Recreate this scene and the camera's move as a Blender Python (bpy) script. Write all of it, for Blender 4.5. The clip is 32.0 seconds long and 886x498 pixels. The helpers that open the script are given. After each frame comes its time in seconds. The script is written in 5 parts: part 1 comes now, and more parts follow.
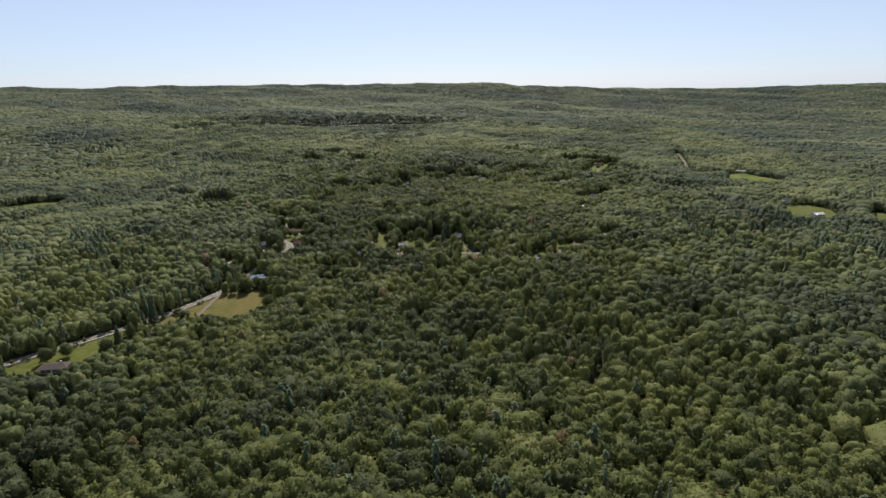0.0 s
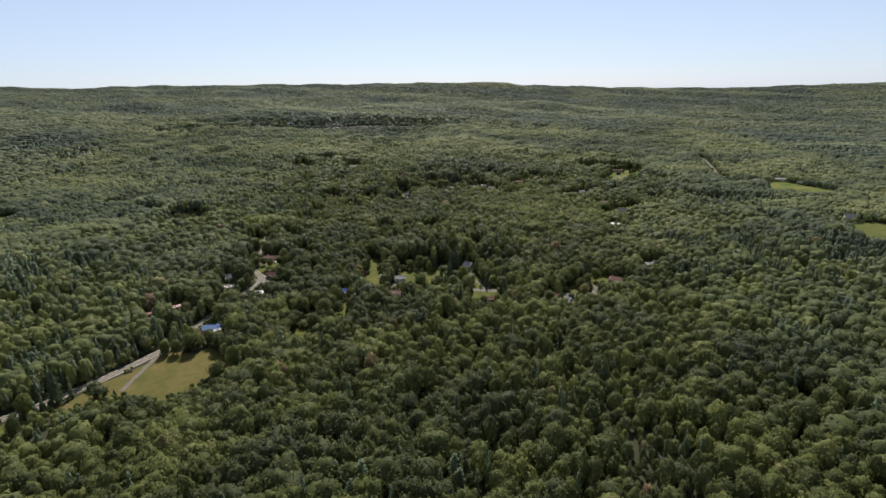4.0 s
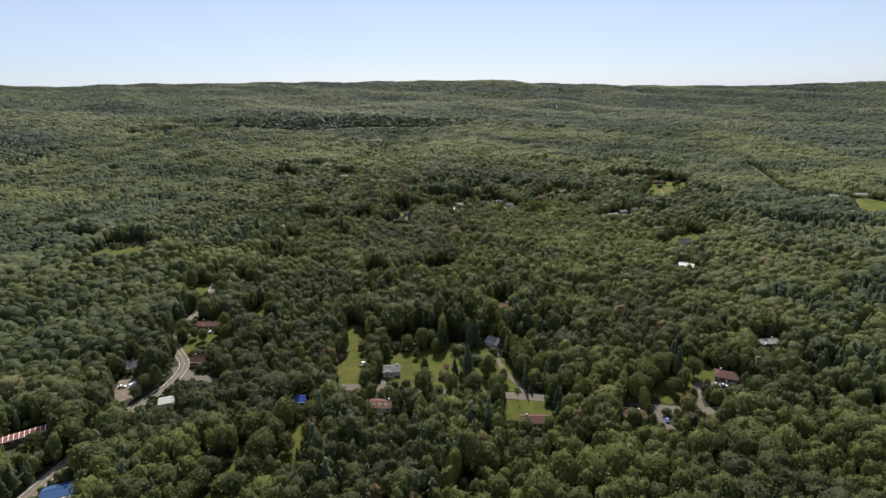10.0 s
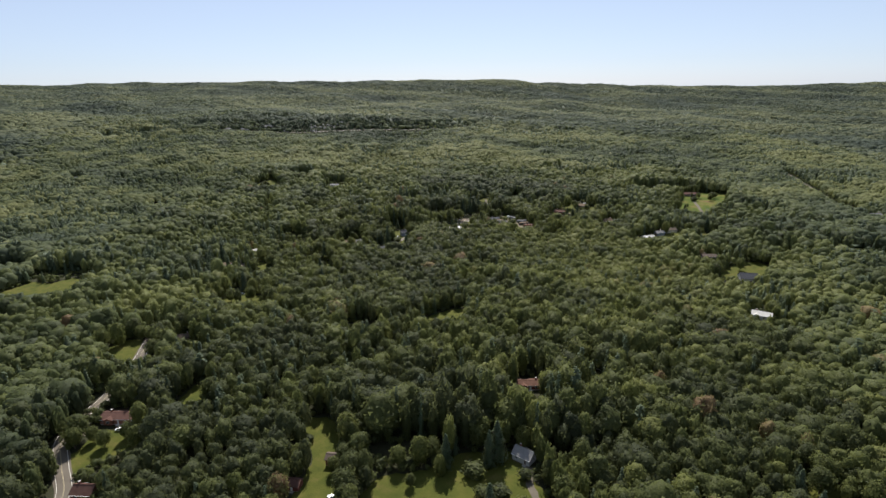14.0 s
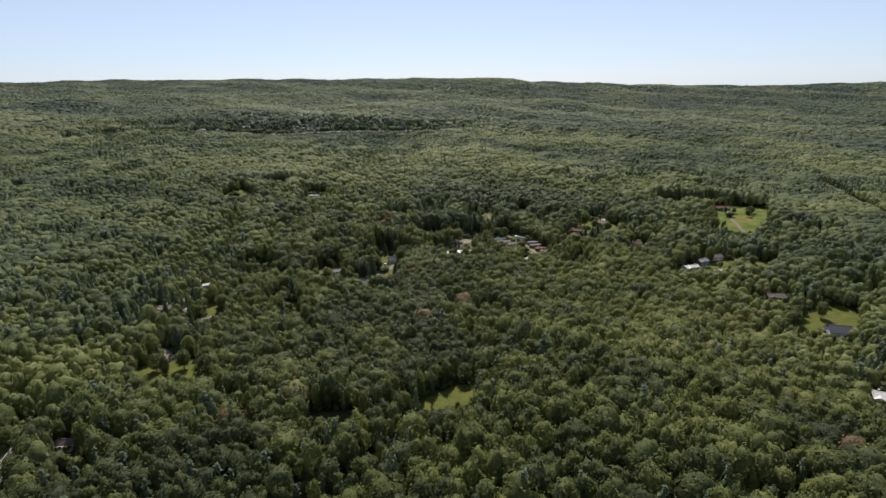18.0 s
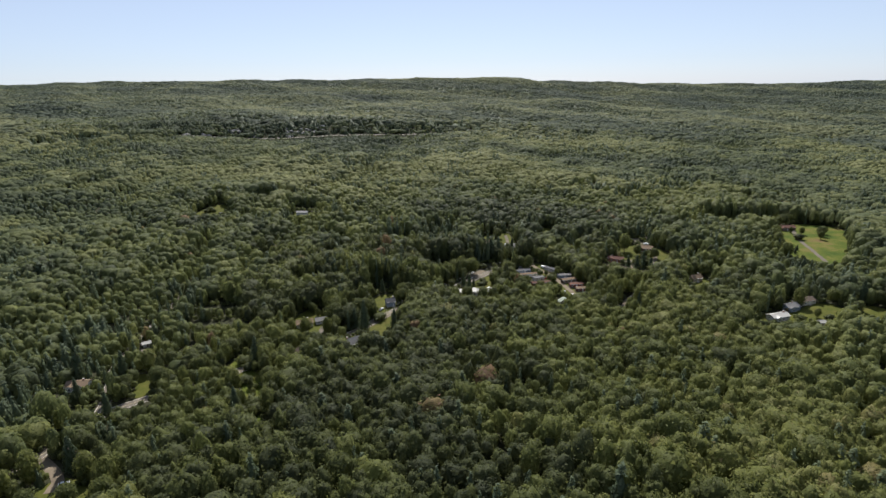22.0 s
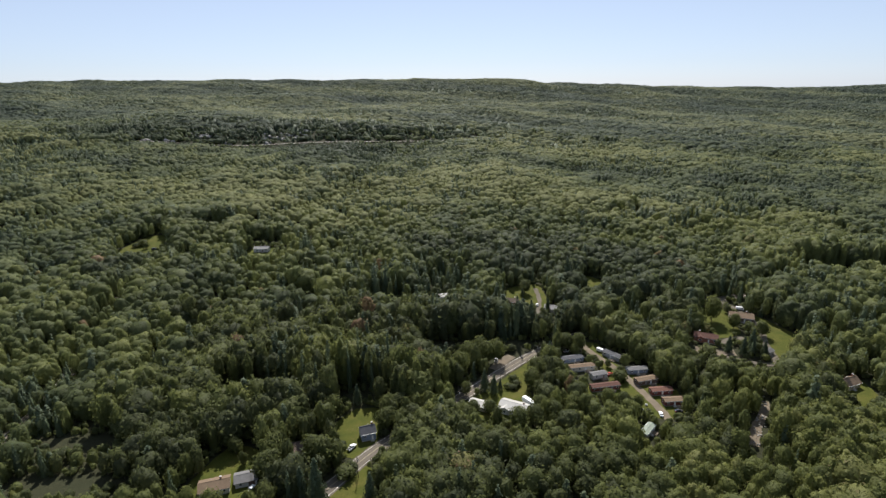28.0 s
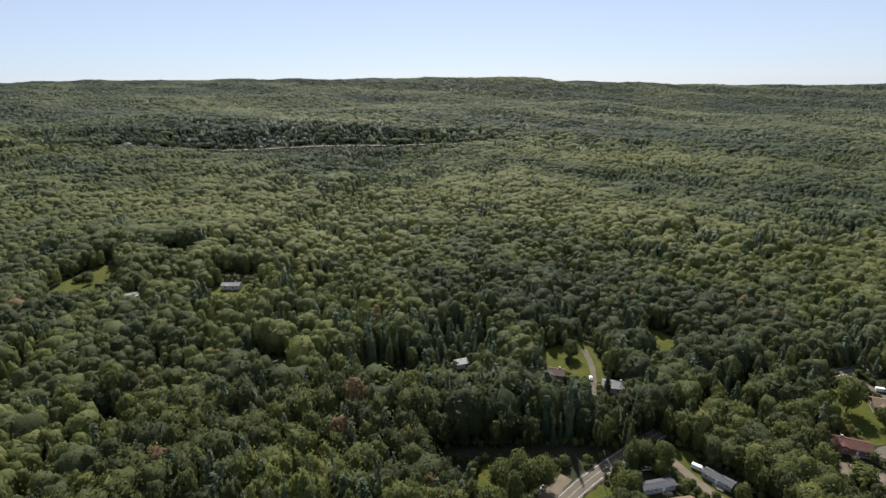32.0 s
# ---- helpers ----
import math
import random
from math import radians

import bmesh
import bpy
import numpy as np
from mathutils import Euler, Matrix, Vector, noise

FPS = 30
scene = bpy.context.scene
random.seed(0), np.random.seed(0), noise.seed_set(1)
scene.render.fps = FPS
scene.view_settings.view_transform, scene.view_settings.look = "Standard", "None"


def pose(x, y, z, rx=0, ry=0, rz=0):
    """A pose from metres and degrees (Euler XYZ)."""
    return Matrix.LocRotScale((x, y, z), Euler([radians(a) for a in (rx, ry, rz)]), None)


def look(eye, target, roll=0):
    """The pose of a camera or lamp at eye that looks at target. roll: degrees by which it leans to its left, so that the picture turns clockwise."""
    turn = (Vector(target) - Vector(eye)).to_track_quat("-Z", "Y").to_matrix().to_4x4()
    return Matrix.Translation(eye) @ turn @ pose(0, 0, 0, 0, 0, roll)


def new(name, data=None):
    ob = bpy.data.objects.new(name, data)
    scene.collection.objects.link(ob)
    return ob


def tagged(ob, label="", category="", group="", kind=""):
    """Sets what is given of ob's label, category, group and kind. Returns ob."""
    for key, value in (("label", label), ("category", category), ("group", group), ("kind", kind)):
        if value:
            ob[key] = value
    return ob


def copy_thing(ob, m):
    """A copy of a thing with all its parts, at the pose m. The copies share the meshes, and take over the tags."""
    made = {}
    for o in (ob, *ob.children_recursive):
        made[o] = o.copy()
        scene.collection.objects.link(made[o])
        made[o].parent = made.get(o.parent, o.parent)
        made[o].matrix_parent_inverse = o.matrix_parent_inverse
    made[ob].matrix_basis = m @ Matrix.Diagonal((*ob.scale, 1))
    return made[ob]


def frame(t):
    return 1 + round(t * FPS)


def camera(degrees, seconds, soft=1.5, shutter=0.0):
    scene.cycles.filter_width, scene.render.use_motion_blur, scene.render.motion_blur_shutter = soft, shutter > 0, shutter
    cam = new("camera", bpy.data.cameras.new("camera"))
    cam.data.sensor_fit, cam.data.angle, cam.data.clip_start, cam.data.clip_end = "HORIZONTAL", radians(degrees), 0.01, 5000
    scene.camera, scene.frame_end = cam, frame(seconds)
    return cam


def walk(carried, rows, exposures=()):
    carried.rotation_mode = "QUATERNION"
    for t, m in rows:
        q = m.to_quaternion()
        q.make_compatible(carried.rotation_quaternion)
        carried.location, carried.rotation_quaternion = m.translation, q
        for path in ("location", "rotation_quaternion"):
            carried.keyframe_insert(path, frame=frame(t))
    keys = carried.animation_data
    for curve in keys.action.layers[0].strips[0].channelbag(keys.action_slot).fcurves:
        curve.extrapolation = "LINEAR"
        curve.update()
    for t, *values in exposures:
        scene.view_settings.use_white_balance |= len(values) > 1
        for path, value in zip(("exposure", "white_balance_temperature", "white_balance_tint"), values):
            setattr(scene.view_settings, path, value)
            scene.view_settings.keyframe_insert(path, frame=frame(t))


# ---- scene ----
cam = camera(78.6, 32.0, 1.42)
METRES, EYE, TILT, LEAN, TURN = 962.0, 156.0, 0.0, 0.0, 0.0
ROWS = [
    (0.0, 0.0, 0.0, 0.0, -0.24, -16.85, 0.79),
    (0.5, -0.0006, 0.0161, -0.0004, -0.11, -16.85, 0.78),
    (1.0, -0.0011, 0.0322, -0.001, -0.02, -16.83, 0.83),
    (1.5, -0.0016, 0.0483, -0.0014, -0.04, -16.86, 0.85),
    (2.0, -0.0022, 0.0644, -0.0019, -0.06, -16.86, 0.84),
    (2.5, -0.0029, 0.0806, -0.0022, -0.11, -16.85, 0.85),
    (3.0, -0.0036, 0.0967, -0.0028, -0.12, -16.83, 0.82),
    (3.5, -0.0043, 0.1127, -0.0033, -0.15, -16.83, 0.84),
    (5.5, -0.0074, 0.1766, -0.0052, -0.08, -16.83, 0.96),
    (6.0, -0.008, 0.1926, -0.0057, 0.02, -16.84, 1.0),
    (6.5, -0.0086, 0.2085, -0.0063, 0.15, -16.84, 1.02),
    (7.0, -0.0092, 0.2242, -0.0065, 0.26, -16.8, 0.97),
    (7.5, -0.0099, 0.24, -0.0069, 0.29, -16.79, 0.95),
    (8.0, -0.0104, 0.2558, -0.0074, 0.26, -16.81, 0.95),
    (8.5, -0.0107, 0.2716, -0.0079, 0.2, -16.83, 0.97),
    (9.0, -0.0112, 0.2875, -0.0085, 0.15, -16.88, 0.91),
    (9.5, -0.0116, 0.3031, -0.0091, 0.13, -16.89, 0.87),
    (10.0, -0.0122, 0.3187, -0.0096, 0.14, -16.93, 0.86),
    (10.5, -0.0127, 0.3345, -0.0101, 0.22, -16.97, 0.83),
    (11.0, -0.0129, 0.3503, -0.0107, 0.24, -16.99, 0.86),
    (11.5, -0.0135, 0.3659, -0.011, 0.25, -17.03, 0.84),
    (12.0, -0.014, 0.3816, -0.0112, 0.34, -17.01, 0.74),
    (12.5, -0.0145, 0.3973, -0.0114, 0.35, -16.98, 0.71),
    (13.0, -0.0149, 0.413, -0.0121, 0.32, -16.96, 0.75),
    (13.5, -0.0155, 0.4286, -0.0124, 0.24, -16.94, 0.7),
    (14.0, -0.0161, 0.4441, -0.0127, 0.18, -16.93, 0.75),
    (14.5, -0.0167, 0.4596, -0.0135, 0.13, -16.91, 0.68),
    (16.5, -0.0195, 0.5224, -0.0147, -0.3, -16.98, 0.59),
    (17.0, -0.0201, 0.538, -0.0152, -0.39, -16.99, 0.61),
    (17.5, -0.0207, 0.5526, -0.0157, -0.52, -17.0, 0.6),
    (18.0, -0.0214, 0.5682, -0.0161, -0.63, -17.03, 0.57),
    (18.5, -0.022, 0.5839, -0.0167, -0.66, -17.02, 0.57),
    (19.0, -0.0226, 0.5995, -0.0171, -0.67, -17.04, 0.6),
    (19.5, -0.0232, 0.6151, -0.0173, -0.61, -17.07, 0.63),
    (20.0, -0.024, 0.6307, -0.0177, -0.63, -17.05, 0.65),
    (20.5, -0.0246, 0.6463, -0.0184, -0.6, -17.01, 0.66),
    (21.0, -0.0252, 0.6617, -0.0188, -0.54, -16.99, 0.77),
    (21.5, -0.0258, 0.6773, -0.0192, -0.42, -16.97, 0.81),
    (22.0, -0.0263, 0.6928, -0.0198, -0.27, -16.97, 0.89),
    (22.5, -0.0269, 0.7084, -0.02, -0.16, -16.99, 0.87),
    (23.0, -0.0277, 0.7239, -0.0208, -0.16, -16.94, 0.74),
    (23.5, -0.0285, 0.7395, -0.0211, -0.12, -16.93, 0.7),
    (24.0, -0.029, 0.755, -0.0217, -0.22, -16.88, 0.66),
    (24.5, -0.0297, 0.7703, -0.0223, -0.29, -16.84, 0.61),
    (25.0, -0.03, 0.7858, -0.0229, -0.33, -16.8, 0.66),
    (25.5, -0.0304, 0.8012, -0.0233, -0.3, -16.77, 0.61),
    (27.5, -0.0326, 0.8624, -0.025, -0.41, -16.76, 0.46),
    (28.0, -0.033, 0.8776, -0.0257, -0.43, -16.74, 0.51),
    (28.5, -0.0334, 0.8929, -0.0264, -0.38, -16.74, 0.53),
    (29.0, -0.034, 0.9082, -0.0272, -0.31, -16.78, 0.49),
    (29.5, -0.0345, 0.9234, -0.0278, -0.25, -16.8, 0.47),
    (30.0, -0.0352, 0.9385, -0.0283, -0.17, -16.84, 0.51),
    (30.5, -0.0358, 0.9537, -0.0289, -0.03, -16.84, 0.56),
    (31.0, -0.036, 0.9687, -0.0293, 0.24, -16.79, 0.62),
    (31.5, -0.0363, 0.9837, -0.0297, 0.5, -16.76, 0.68),
    (32.0, -0.0369, 0.9988, -0.0301, 0.68, -16.74, 0.69),
]
walk(cam, [(t, pose(0, 0, EYE, TILT, LEAN, TURN) @ pose(METRES * x, METRES * y, METRES * z, 90 + pitch, roll, yaw)) for t, x, y, z, yaw, pitch, roll in ROWS],
     exposures=[(0.0, 1.27, 6250, 12.5), (32.0, 1.27, 6250, 12.5)])

# ---- sky and sun ----
SUN_UP, SUN_TURN = 46.0, 0.0
world = bpy.data.worlds.new("sky")
scene.world = world
world.use_nodes = True
wn, wl = world.node_tree.nodes, world.node_tree.links
sky = wn.new("ShaderNodeTexSky")
sky.sky_type, sky.sun_disc = "NISHITA", False
sky.sun_elevation, sky.sun_rotation = radians(SUN_UP), radians(SUN_TURN)
sky.altitude, sky.air_density, sky.dust_density, sky.ozone_density = 200, 0.8, 0.3, 3.4
wn["Background"].inputs["Strength"].default_value = 0.0445
pale = wn.new("ShaderNodeHueSaturation")
pale.inputs["Saturation"].default_value = 0.74
wl.new(sky.outputs[0], pale.inputs["Color"])
veil = wn.new("ShaderNodeMix")          # thin high haze evens out the sky
veil.data_type = "RGBA"
veil.inputs["Factor"].default_value = 0.45
veil.inputs["B"].default_value = (5.6, 6.6, 8.3, 1)
wl.new(pale.outputs[0], veil.inputs["A"])
wl.new(veil.outputs["Result"], wn["Background"].inputs["Color"])
sun = new("sun", bpy.data.lights.new("sun", "SUN"))
sun.data.energy, sun.data.angle, sun.data.color = 3.5, radians(0.55), (1.0, 0.95, 0.86)
sun.matrix_world = look((0, 0, 600), (600 * -math.sin(radians(SUN_TURN)) / math.tan(radians(SUN_UP)), -600 * math.cos(radians(SUN_TURN)) / math.tan(radians(SUN_UP)), 0))


# ---- materials ----
def material(name, rough=0.8, metal=0.0, spec=0.3):
    mat = bpy.data.materials.new(name)
    mat.use_nodes = True
    b = mat.node_tree.nodes["Principled BSDF"]
    b.inputs["Roughness"].default_value, b.inputs["Metallic"].default_value = rough, metal
    b.inputs["Specular IOR Level"].default_value = spec
    return mat, mat.node_tree.nodes, mat.node_tree.links, b


def noise_node(n, l, scale, detail=4.0, rough=0.6, obj=False):
    co = n.new("ShaderNodeTexCoord")
    tx = n.new("ShaderNodeTexNoise")
    tx.inputs["Scale"].default_value, tx.inputs["Detail"].default_value, tx.inputs["Roughness"].default_value = scale, detail, rough
    l.new(co.outputs["Object"], tx.inputs["Vector"])
    return tx.outputs["Fac"]


def ramp(n, l, fac, stops):
    r = n.new("ShaderNodeValToRGB")
    while len(r.color_ramp.elements) < len(stops):
        r.color_ramp.elements.new(0.5)
    for e, (p, c) in zip(r.color_ramp.elements, stops):
        e.position, e.color = p, (*c, 1)
    l.new(fac, r.inputs["Fac"])
    return r.outputs["Color"]


def mix(n, l, fac, a, b, mode="MIX"):
    m = n.new("ShaderNodeMix")
    m.data_type, m.blend_type = "RGBA", mode
    for sock, v in ((m.inputs["Factor"], fac), (m.inputs["A"], a), (m.inputs["B"], b)):
        if isinstance(v, (int, float)):
            sock.default_value = v
        elif isinstance(v, tuple):
            sock.default_value = (*v, 1)
        else:
            l.new(v, sock)
    return m.outputs["Result"]


def maths(n, l, op, a, b=0.0):
    m = n.new("ShaderNodeMath")
    m.operation = op
    for sock, v in ((m.inputs[0], a), (m.inputs[1], b)):
        if isinstance(v, (int, float)):
            sock.default_value = v
        else:
            l.new(v, sock)
    return m.outputs[0]


def bumpy(n, l, b, height_socket, strength=0.4, distance=0.05):
    u = n.new("ShaderNodeBump")
    u.inputs["Strength"].default_value, u.inputs["Distance"].default_value = strength, distance
    l.new(height_socket, u.inputs["Height"])
    l.new(u.outputs[0], b.inputs["Normal"])


def plain(name, color, rough=0.7, vary=0.25, scale=3.0, metal=0.0, grain=40.0, bump=0.15, streak=None, spec=0.3):
    """A painted or weathered surface: colour with stains at two sizes."""
    mat, n, l, b = material(name, rough, metal, spec)
    big = noise_node(n, l, scale)
    fine = noise_node(n, l, grain, 3)
    dark = tuple(c * (1 - vary) for c in color)
    light = tuple(min(1, c * (1 + vary * 0.6)) for c in color)
    col = ramp(n, l, big, [(0.3, dark), (0.7, light)])
    col = mix(n, l, 0.25, col, ramp(n, l, fine, [(0.3, dark), (0.7, light)]))
    if streak:
        w = n.new("ShaderNodeTexWave")
        w.bands_direction = streak[0]
        w.inputs["Scale"].default_value, w.inputs["Distortion"].default_value = streak[1], 0.3
        co = n.new("ShaderNodeTexCoord")
        l.new(co.outputs["Object"], w.inputs["Vector"])
        col = mix(n, l, streak[2], col, ramp(n, l, w.outputs["Fac"], [(0.0, tuple(c * 0.55 for c in color)), (0.35, color)]))
        bumpy(n, l, b, w.outputs["Fac"], 0.5, 0.03)
    else:
        bumpy(n, l, b, fine, bump, 0.02)
    l.new(col, b.inputs["Base Color"])
    return mat


def foliage(name, stops, through_light=0.34, own=0.0, gloss=0.10, rough=0.6, flick=0.12):
    """Leaves: the tree's own tint picks the hue, each spray differs a little, and light passes through."""
    mat, n, l, b = material(name, rough, 0.0, gloss)
    at = n.new("ShaderNodeAttribute")
    at.attribute_name = "tint"
    info = n.new("ShaderNodeObjectInfo")
    geo = n.new("ShaderNodeNewGeometry")
    t = maths(n, l, "ADD", at.outputs["Fac"], maths(n, l, "MULTIPLY", maths(n, l, "SUBTRACT", info.outputs["Random"], 0.5), own))
    t = maths(n, l, "ADD", t, maths(n, l, "MULTIPLY", maths(n, l, "SUBTRACT", geo.outputs["Random Per Island"], 0.5), flick))
    col = ramp(n, l, t, stops)
    co = n.new("ShaderNodeTexCoord")
    warp = n.new("ShaderNodeTexNoise")
    warp.inputs["Scale"].default_value, warp.inputs["Detail"].default_value = 1.4, 3.0
    l.new(co.outputs["Object"], warp.inputs["Vector"])
    cells = n.new("ShaderNodeTexVoronoi")
    cells.inputs["Scale"].default_value = 1.6
    v = n.new("ShaderNodeVectorMath")
    v.operation = "MULTIPLY_ADD"
    l.new(warp.outputs["Color"], v.inputs[0])
    v.inputs[1].default_value = (0.9, 0.9, 0.9)
    l.new(co.outputs["Object"], v.inputs[2])
    l.new(v.outputs[0], cells.inputs["Vector"])
    clump = n.new("ShaderNodeSeparateColor")
    l.new(cells.outputs["Color"], clump.inputs[0])
    tone = maths(n, l, "ADD", maths(n, l, "MULTIPLY", clump.outputs[0], 0.5), maths(n, l, "MULTIPLY", warp.outputs["Fac"], 0.6))
    col = mix(n, l, 0.9, col, ramp(n, l, tone, [(0.25, (0.90, 0.92, 0.92)), (0.55, (1.06, 1.06, 1.06)), (0.85, (1.26, 1.26, 1.16))]), "MULTIPLY")
    leafy = n.new("ShaderNodeTexNoise")
    leafy.inputs["Scale"].default_value, leafy.inputs["Detail"].default_value = 4.5, 2.0
    l.new(co.outputs["Object"], leafy.inputs["Vector"])
    col = mix(n, l, 0.8, col, ramp(n, l, leafy.outputs["Fac"], [(0.35, (0.86, 0.88, 0.88)), (0.5, (1.04, 1.04, 1.04)), (0.65, (1.2, 1.2, 1.12))]), "MULTIPLY")
    rise = maths(n, l, "SUBTRACT", maths(n, l, "MULTIPLY", warp.outputs["Fac"], 0.6), cells.outputs["Distance"])
    bumpy(n, l, b, rise, 0.35, 0.5)
    l.new(col, b.inputs["Base Color"])
    tr = n.new("ShaderNodeBsdfTranslucent")
    l.new(mix(n, l, 0.25, col, (0.22, 0.235, 0.08)), tr.inputs["Color"])
    sh = n.new("ShaderNodeMixShader")
    sh.inputs["Fac"].default_value = through_light
    l.new(b.outputs[0], sh.inputs[1])
    l.new(tr.outputs[0], sh.inputs[2])
    gaps = n.new("ShaderNodeTexNoise")     # openings between the leaves
    gaps.inputs["Scale"].default_value, gaps.inputs["Detail"].default_value = 1.7, 2.0
    l.new(co.outputs["Object"], gaps.inputs["Vector"])
    open_sh = n.new("ShaderNodeMixShader")
    l.new(maths(n, l, "GREATER_THAN", gaps.outputs["Fac"], 0.6), open_sh.inputs["Fac"])
    l.new(sh.outputs[0], open_sh.inputs[1])
    l.new(n.new("ShaderNodeBsdfTransparent").outputs[0], open_sh.inputs[2])
    l.new(open_sh.outputs[0], n["Material Output"].inputs["Surface"])
    return mat


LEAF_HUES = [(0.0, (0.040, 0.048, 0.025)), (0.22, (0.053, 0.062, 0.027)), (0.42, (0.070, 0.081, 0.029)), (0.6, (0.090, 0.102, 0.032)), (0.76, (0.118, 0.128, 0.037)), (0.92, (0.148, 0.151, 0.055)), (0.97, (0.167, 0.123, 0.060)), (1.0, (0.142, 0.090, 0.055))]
# paler, bluer hues for farther woods: haze painted into the leaf colour
MID_HAZE_HUES = [(0.0, (0.044, 0.055, 0.031)), (0.22, (0.062, 0.076, 0.035)), (0.42, (0.086, 0.101, 0.039)), (0.6, (0.110, 0.124, 0.043)), (0.76, (0.139, 0.150, 0.050)), (0.92, (0.168, 0.174, 0.070)), (0.97, (0.185, 0.139, 0.065)), (1.0, (0.158, 0.103, 0.060))]
VALLEY_HAZE_HUES = [(0.0, (0.058, 0.075, 0.051)), (0.22, (0.085, 0.103, 0.058)), (0.42, (0.120, 0.138, 0.066)), (0.6, (0.157, 0.169, 0.074)), (0.76, (0.195, 0.202, 0.088)), (1.0, (0.224, 0.228, 0.110))]
RIDGE_HAZE_HUES = [(0.0, (0.069, 0.088, 0.071)), (0.25, (0.103, 0.121, 0.086)), (0.5, (0.149, 0.164, 0.101)), (0.75, (0.199, 0.209, 0.114)), (1.0, (0.242, 0.246, 0.139))]
NEEDLE_HUES = [(0.0, (0.045, 0.062, 0.038)), (0.5, (0.070, 0.091, 0.050)), (1.0, (0.097, 0.117, 0.063))]
LEAF, TREE_LEAF = foliage("leaves", LEAF_HUES, 0.5, flick=0.34), foliage("tree_leaves", LEAF_HUES, 0.5, 0.2, flick=0.3)
# copies of the leaf by distance, not species, with haze in their colour
MID_HAZE_LEAF = foliage("mid_haze_leaves", MID_HAZE_HUES, 0.52)
VALLEY_HAZE_LEAF, RIDGE_HAZE_LEAF = foliage("valley_haze_leaves", VALLEY_HAZE_HUES, 0.55, 0.0, 0.10, 0.7), foliage("ridge_haze_leaves", RIDGE_HAZE_HUES, 0.55, 0.0, 0.10, 0.8)
NEEDLE, TREE_NEEDLE = foliage("needles", NEEDLE_HUES, 0.28), foliage("tree_needles", NEEDLE_HUES, 0.28, 0.3)
BARK = plain("bark", (0.11, 0.085, 0.065), 0.9, 0.4, 2.0, bump=0.6)
GRASS_M, n, l, b = material("mown_grass", 0.9, 0, 0.06)
big, fine, patch = noise_node(n, l, 0.035, 4), noise_node(n, l, 2.5, 5, 0.75), noise_node(n, l, 0.16, 5)
col = mix(n, l, 0.6, ramp(n, l, big, [(0.35, (0.041, 0.051, 0.010)), (0.55, (0.062, 0.068, 0.013)), (0.75, (0.100, 0.082, 0.026))]),
          ramp(n, l, patch, [(0.3, (0.034, 0.046, 0.009)), (0.55, (0.068, 0.072, 0.014)), (0.8, (0.118, 0.090, 0.035))]))
l.new(mix(n, l, 0.7, col, ramp(n, l, fine, [(0.25, (0.5, 0.52, 0.5)), (0.5, (1, 1, 1)), (0.75, (1.4, 1.35, 1.3))]), "MULTIPLY"), b.inputs["Base Color"])
bumpy(n, l, b, fine, 0.9, 0.15)
DRY_M, n, l, b = material("dry_meadow", 0.95, 0, 0.06)
patch, fine = noise_node(n, l, 0.10, 5), noise_node(n, l, 1.5, 5, 0.75)
col = ramp(n, l, patch, [(0.28, (0.054, 0.056, 0.014)), (0.5, (0.078, 0.068, 0.020)), (0.7, (0.104, 0.078, 0.030))])
l.new(mix(n, l, 0.7, col, ramp(n, l, fine, [(0.25, (0.55, 0.55, 0.55)), (0.5, (1, 1, 1)), (0.75, (1.35, 1.3, 1.25))]), "MULTIPLY"), b.inputs["Base Color"])
bumpy(n, l, b, fine, 0.9, 0.2)
FIELD_M, n, l, b = material("rough_pasture", 0.95, 0, 0.06)
patch, fine = noise_node(n, l, 0.045, 5, 0.65), noise_node(n, l, 0.9, 5, 0.75)
col = ramp(n, l, patch, [(0.32, (0.036, 0.060, 0.010)), (0.5, (0.066, 0.082, 0.014)), (0.6, (0.100, 0.094, 0.024)), (0.72, (0.110, 0.076, 0.036))])
l.new(mix(n, l, 0.8, col, ramp(n, l, fine, [(0.25, (0.5, 0.5, 0.5)), (0.5, (1, 1, 1)), (0.75, (1.35, 1.3, 1.25))]), "MULTIPLY"), b.inputs["Base Color"])
bumpy(n, l, b, fine, 0.9, 0.2)
FLOOR_M, n, l, b = material("forest_floor", 0.95, 0, 0.1)
patch, fine = noise_node(n, l, 0.05, 5), noise_node(n, l, 0.8, 5, 0.7)
col = mix(n, l, 0.5, ramp(n, l, patch, [(0.3, (0.022, 0.026, 0.012)), (0.7, (0.036, 0.034, 0.018))]), ramp(n, l, fine, [(0.3, (0.016, 0.021, 0.010)), (0.7, (0.044, 0.041, 0.021))]))
l.new(col, b.inputs["Base Color"])
bumpy(n, l, b, fine, 1.0, 0.4)
ASPHALT = plain("asphalt", (0.112, 0.096, 0.075), 0.85, 0.22, 0.12, grain=3.0, spec=0.1)
GRAVEL = plain("gravel", (0.115, 0.10, 0.076), 0.95, 0.3, 0.2, grain=4.0, bump=0.5, spec=0.1)
DIRT = plain("bare_dirt", (0.145, 0.118, 0.084), 0.95, 0.35, 0.15, grain=2.5, bump=0.5, spec=0.1)
LINE_W = plain("white_road_paint", (0.55, 0.52, 0.46), 0.7, 0.3, 0.5)
LINE_Y = plain("yellow_road_paint", (0.32, 0.27, 0.16), 0.7, 0.3, 0.5)
ROCK_M = plain("pale_rock", (0.30, 0.285, 0.255), 0.9, 0.4, 0.2, grain=1.5, bump=0.8, spec=0.1)
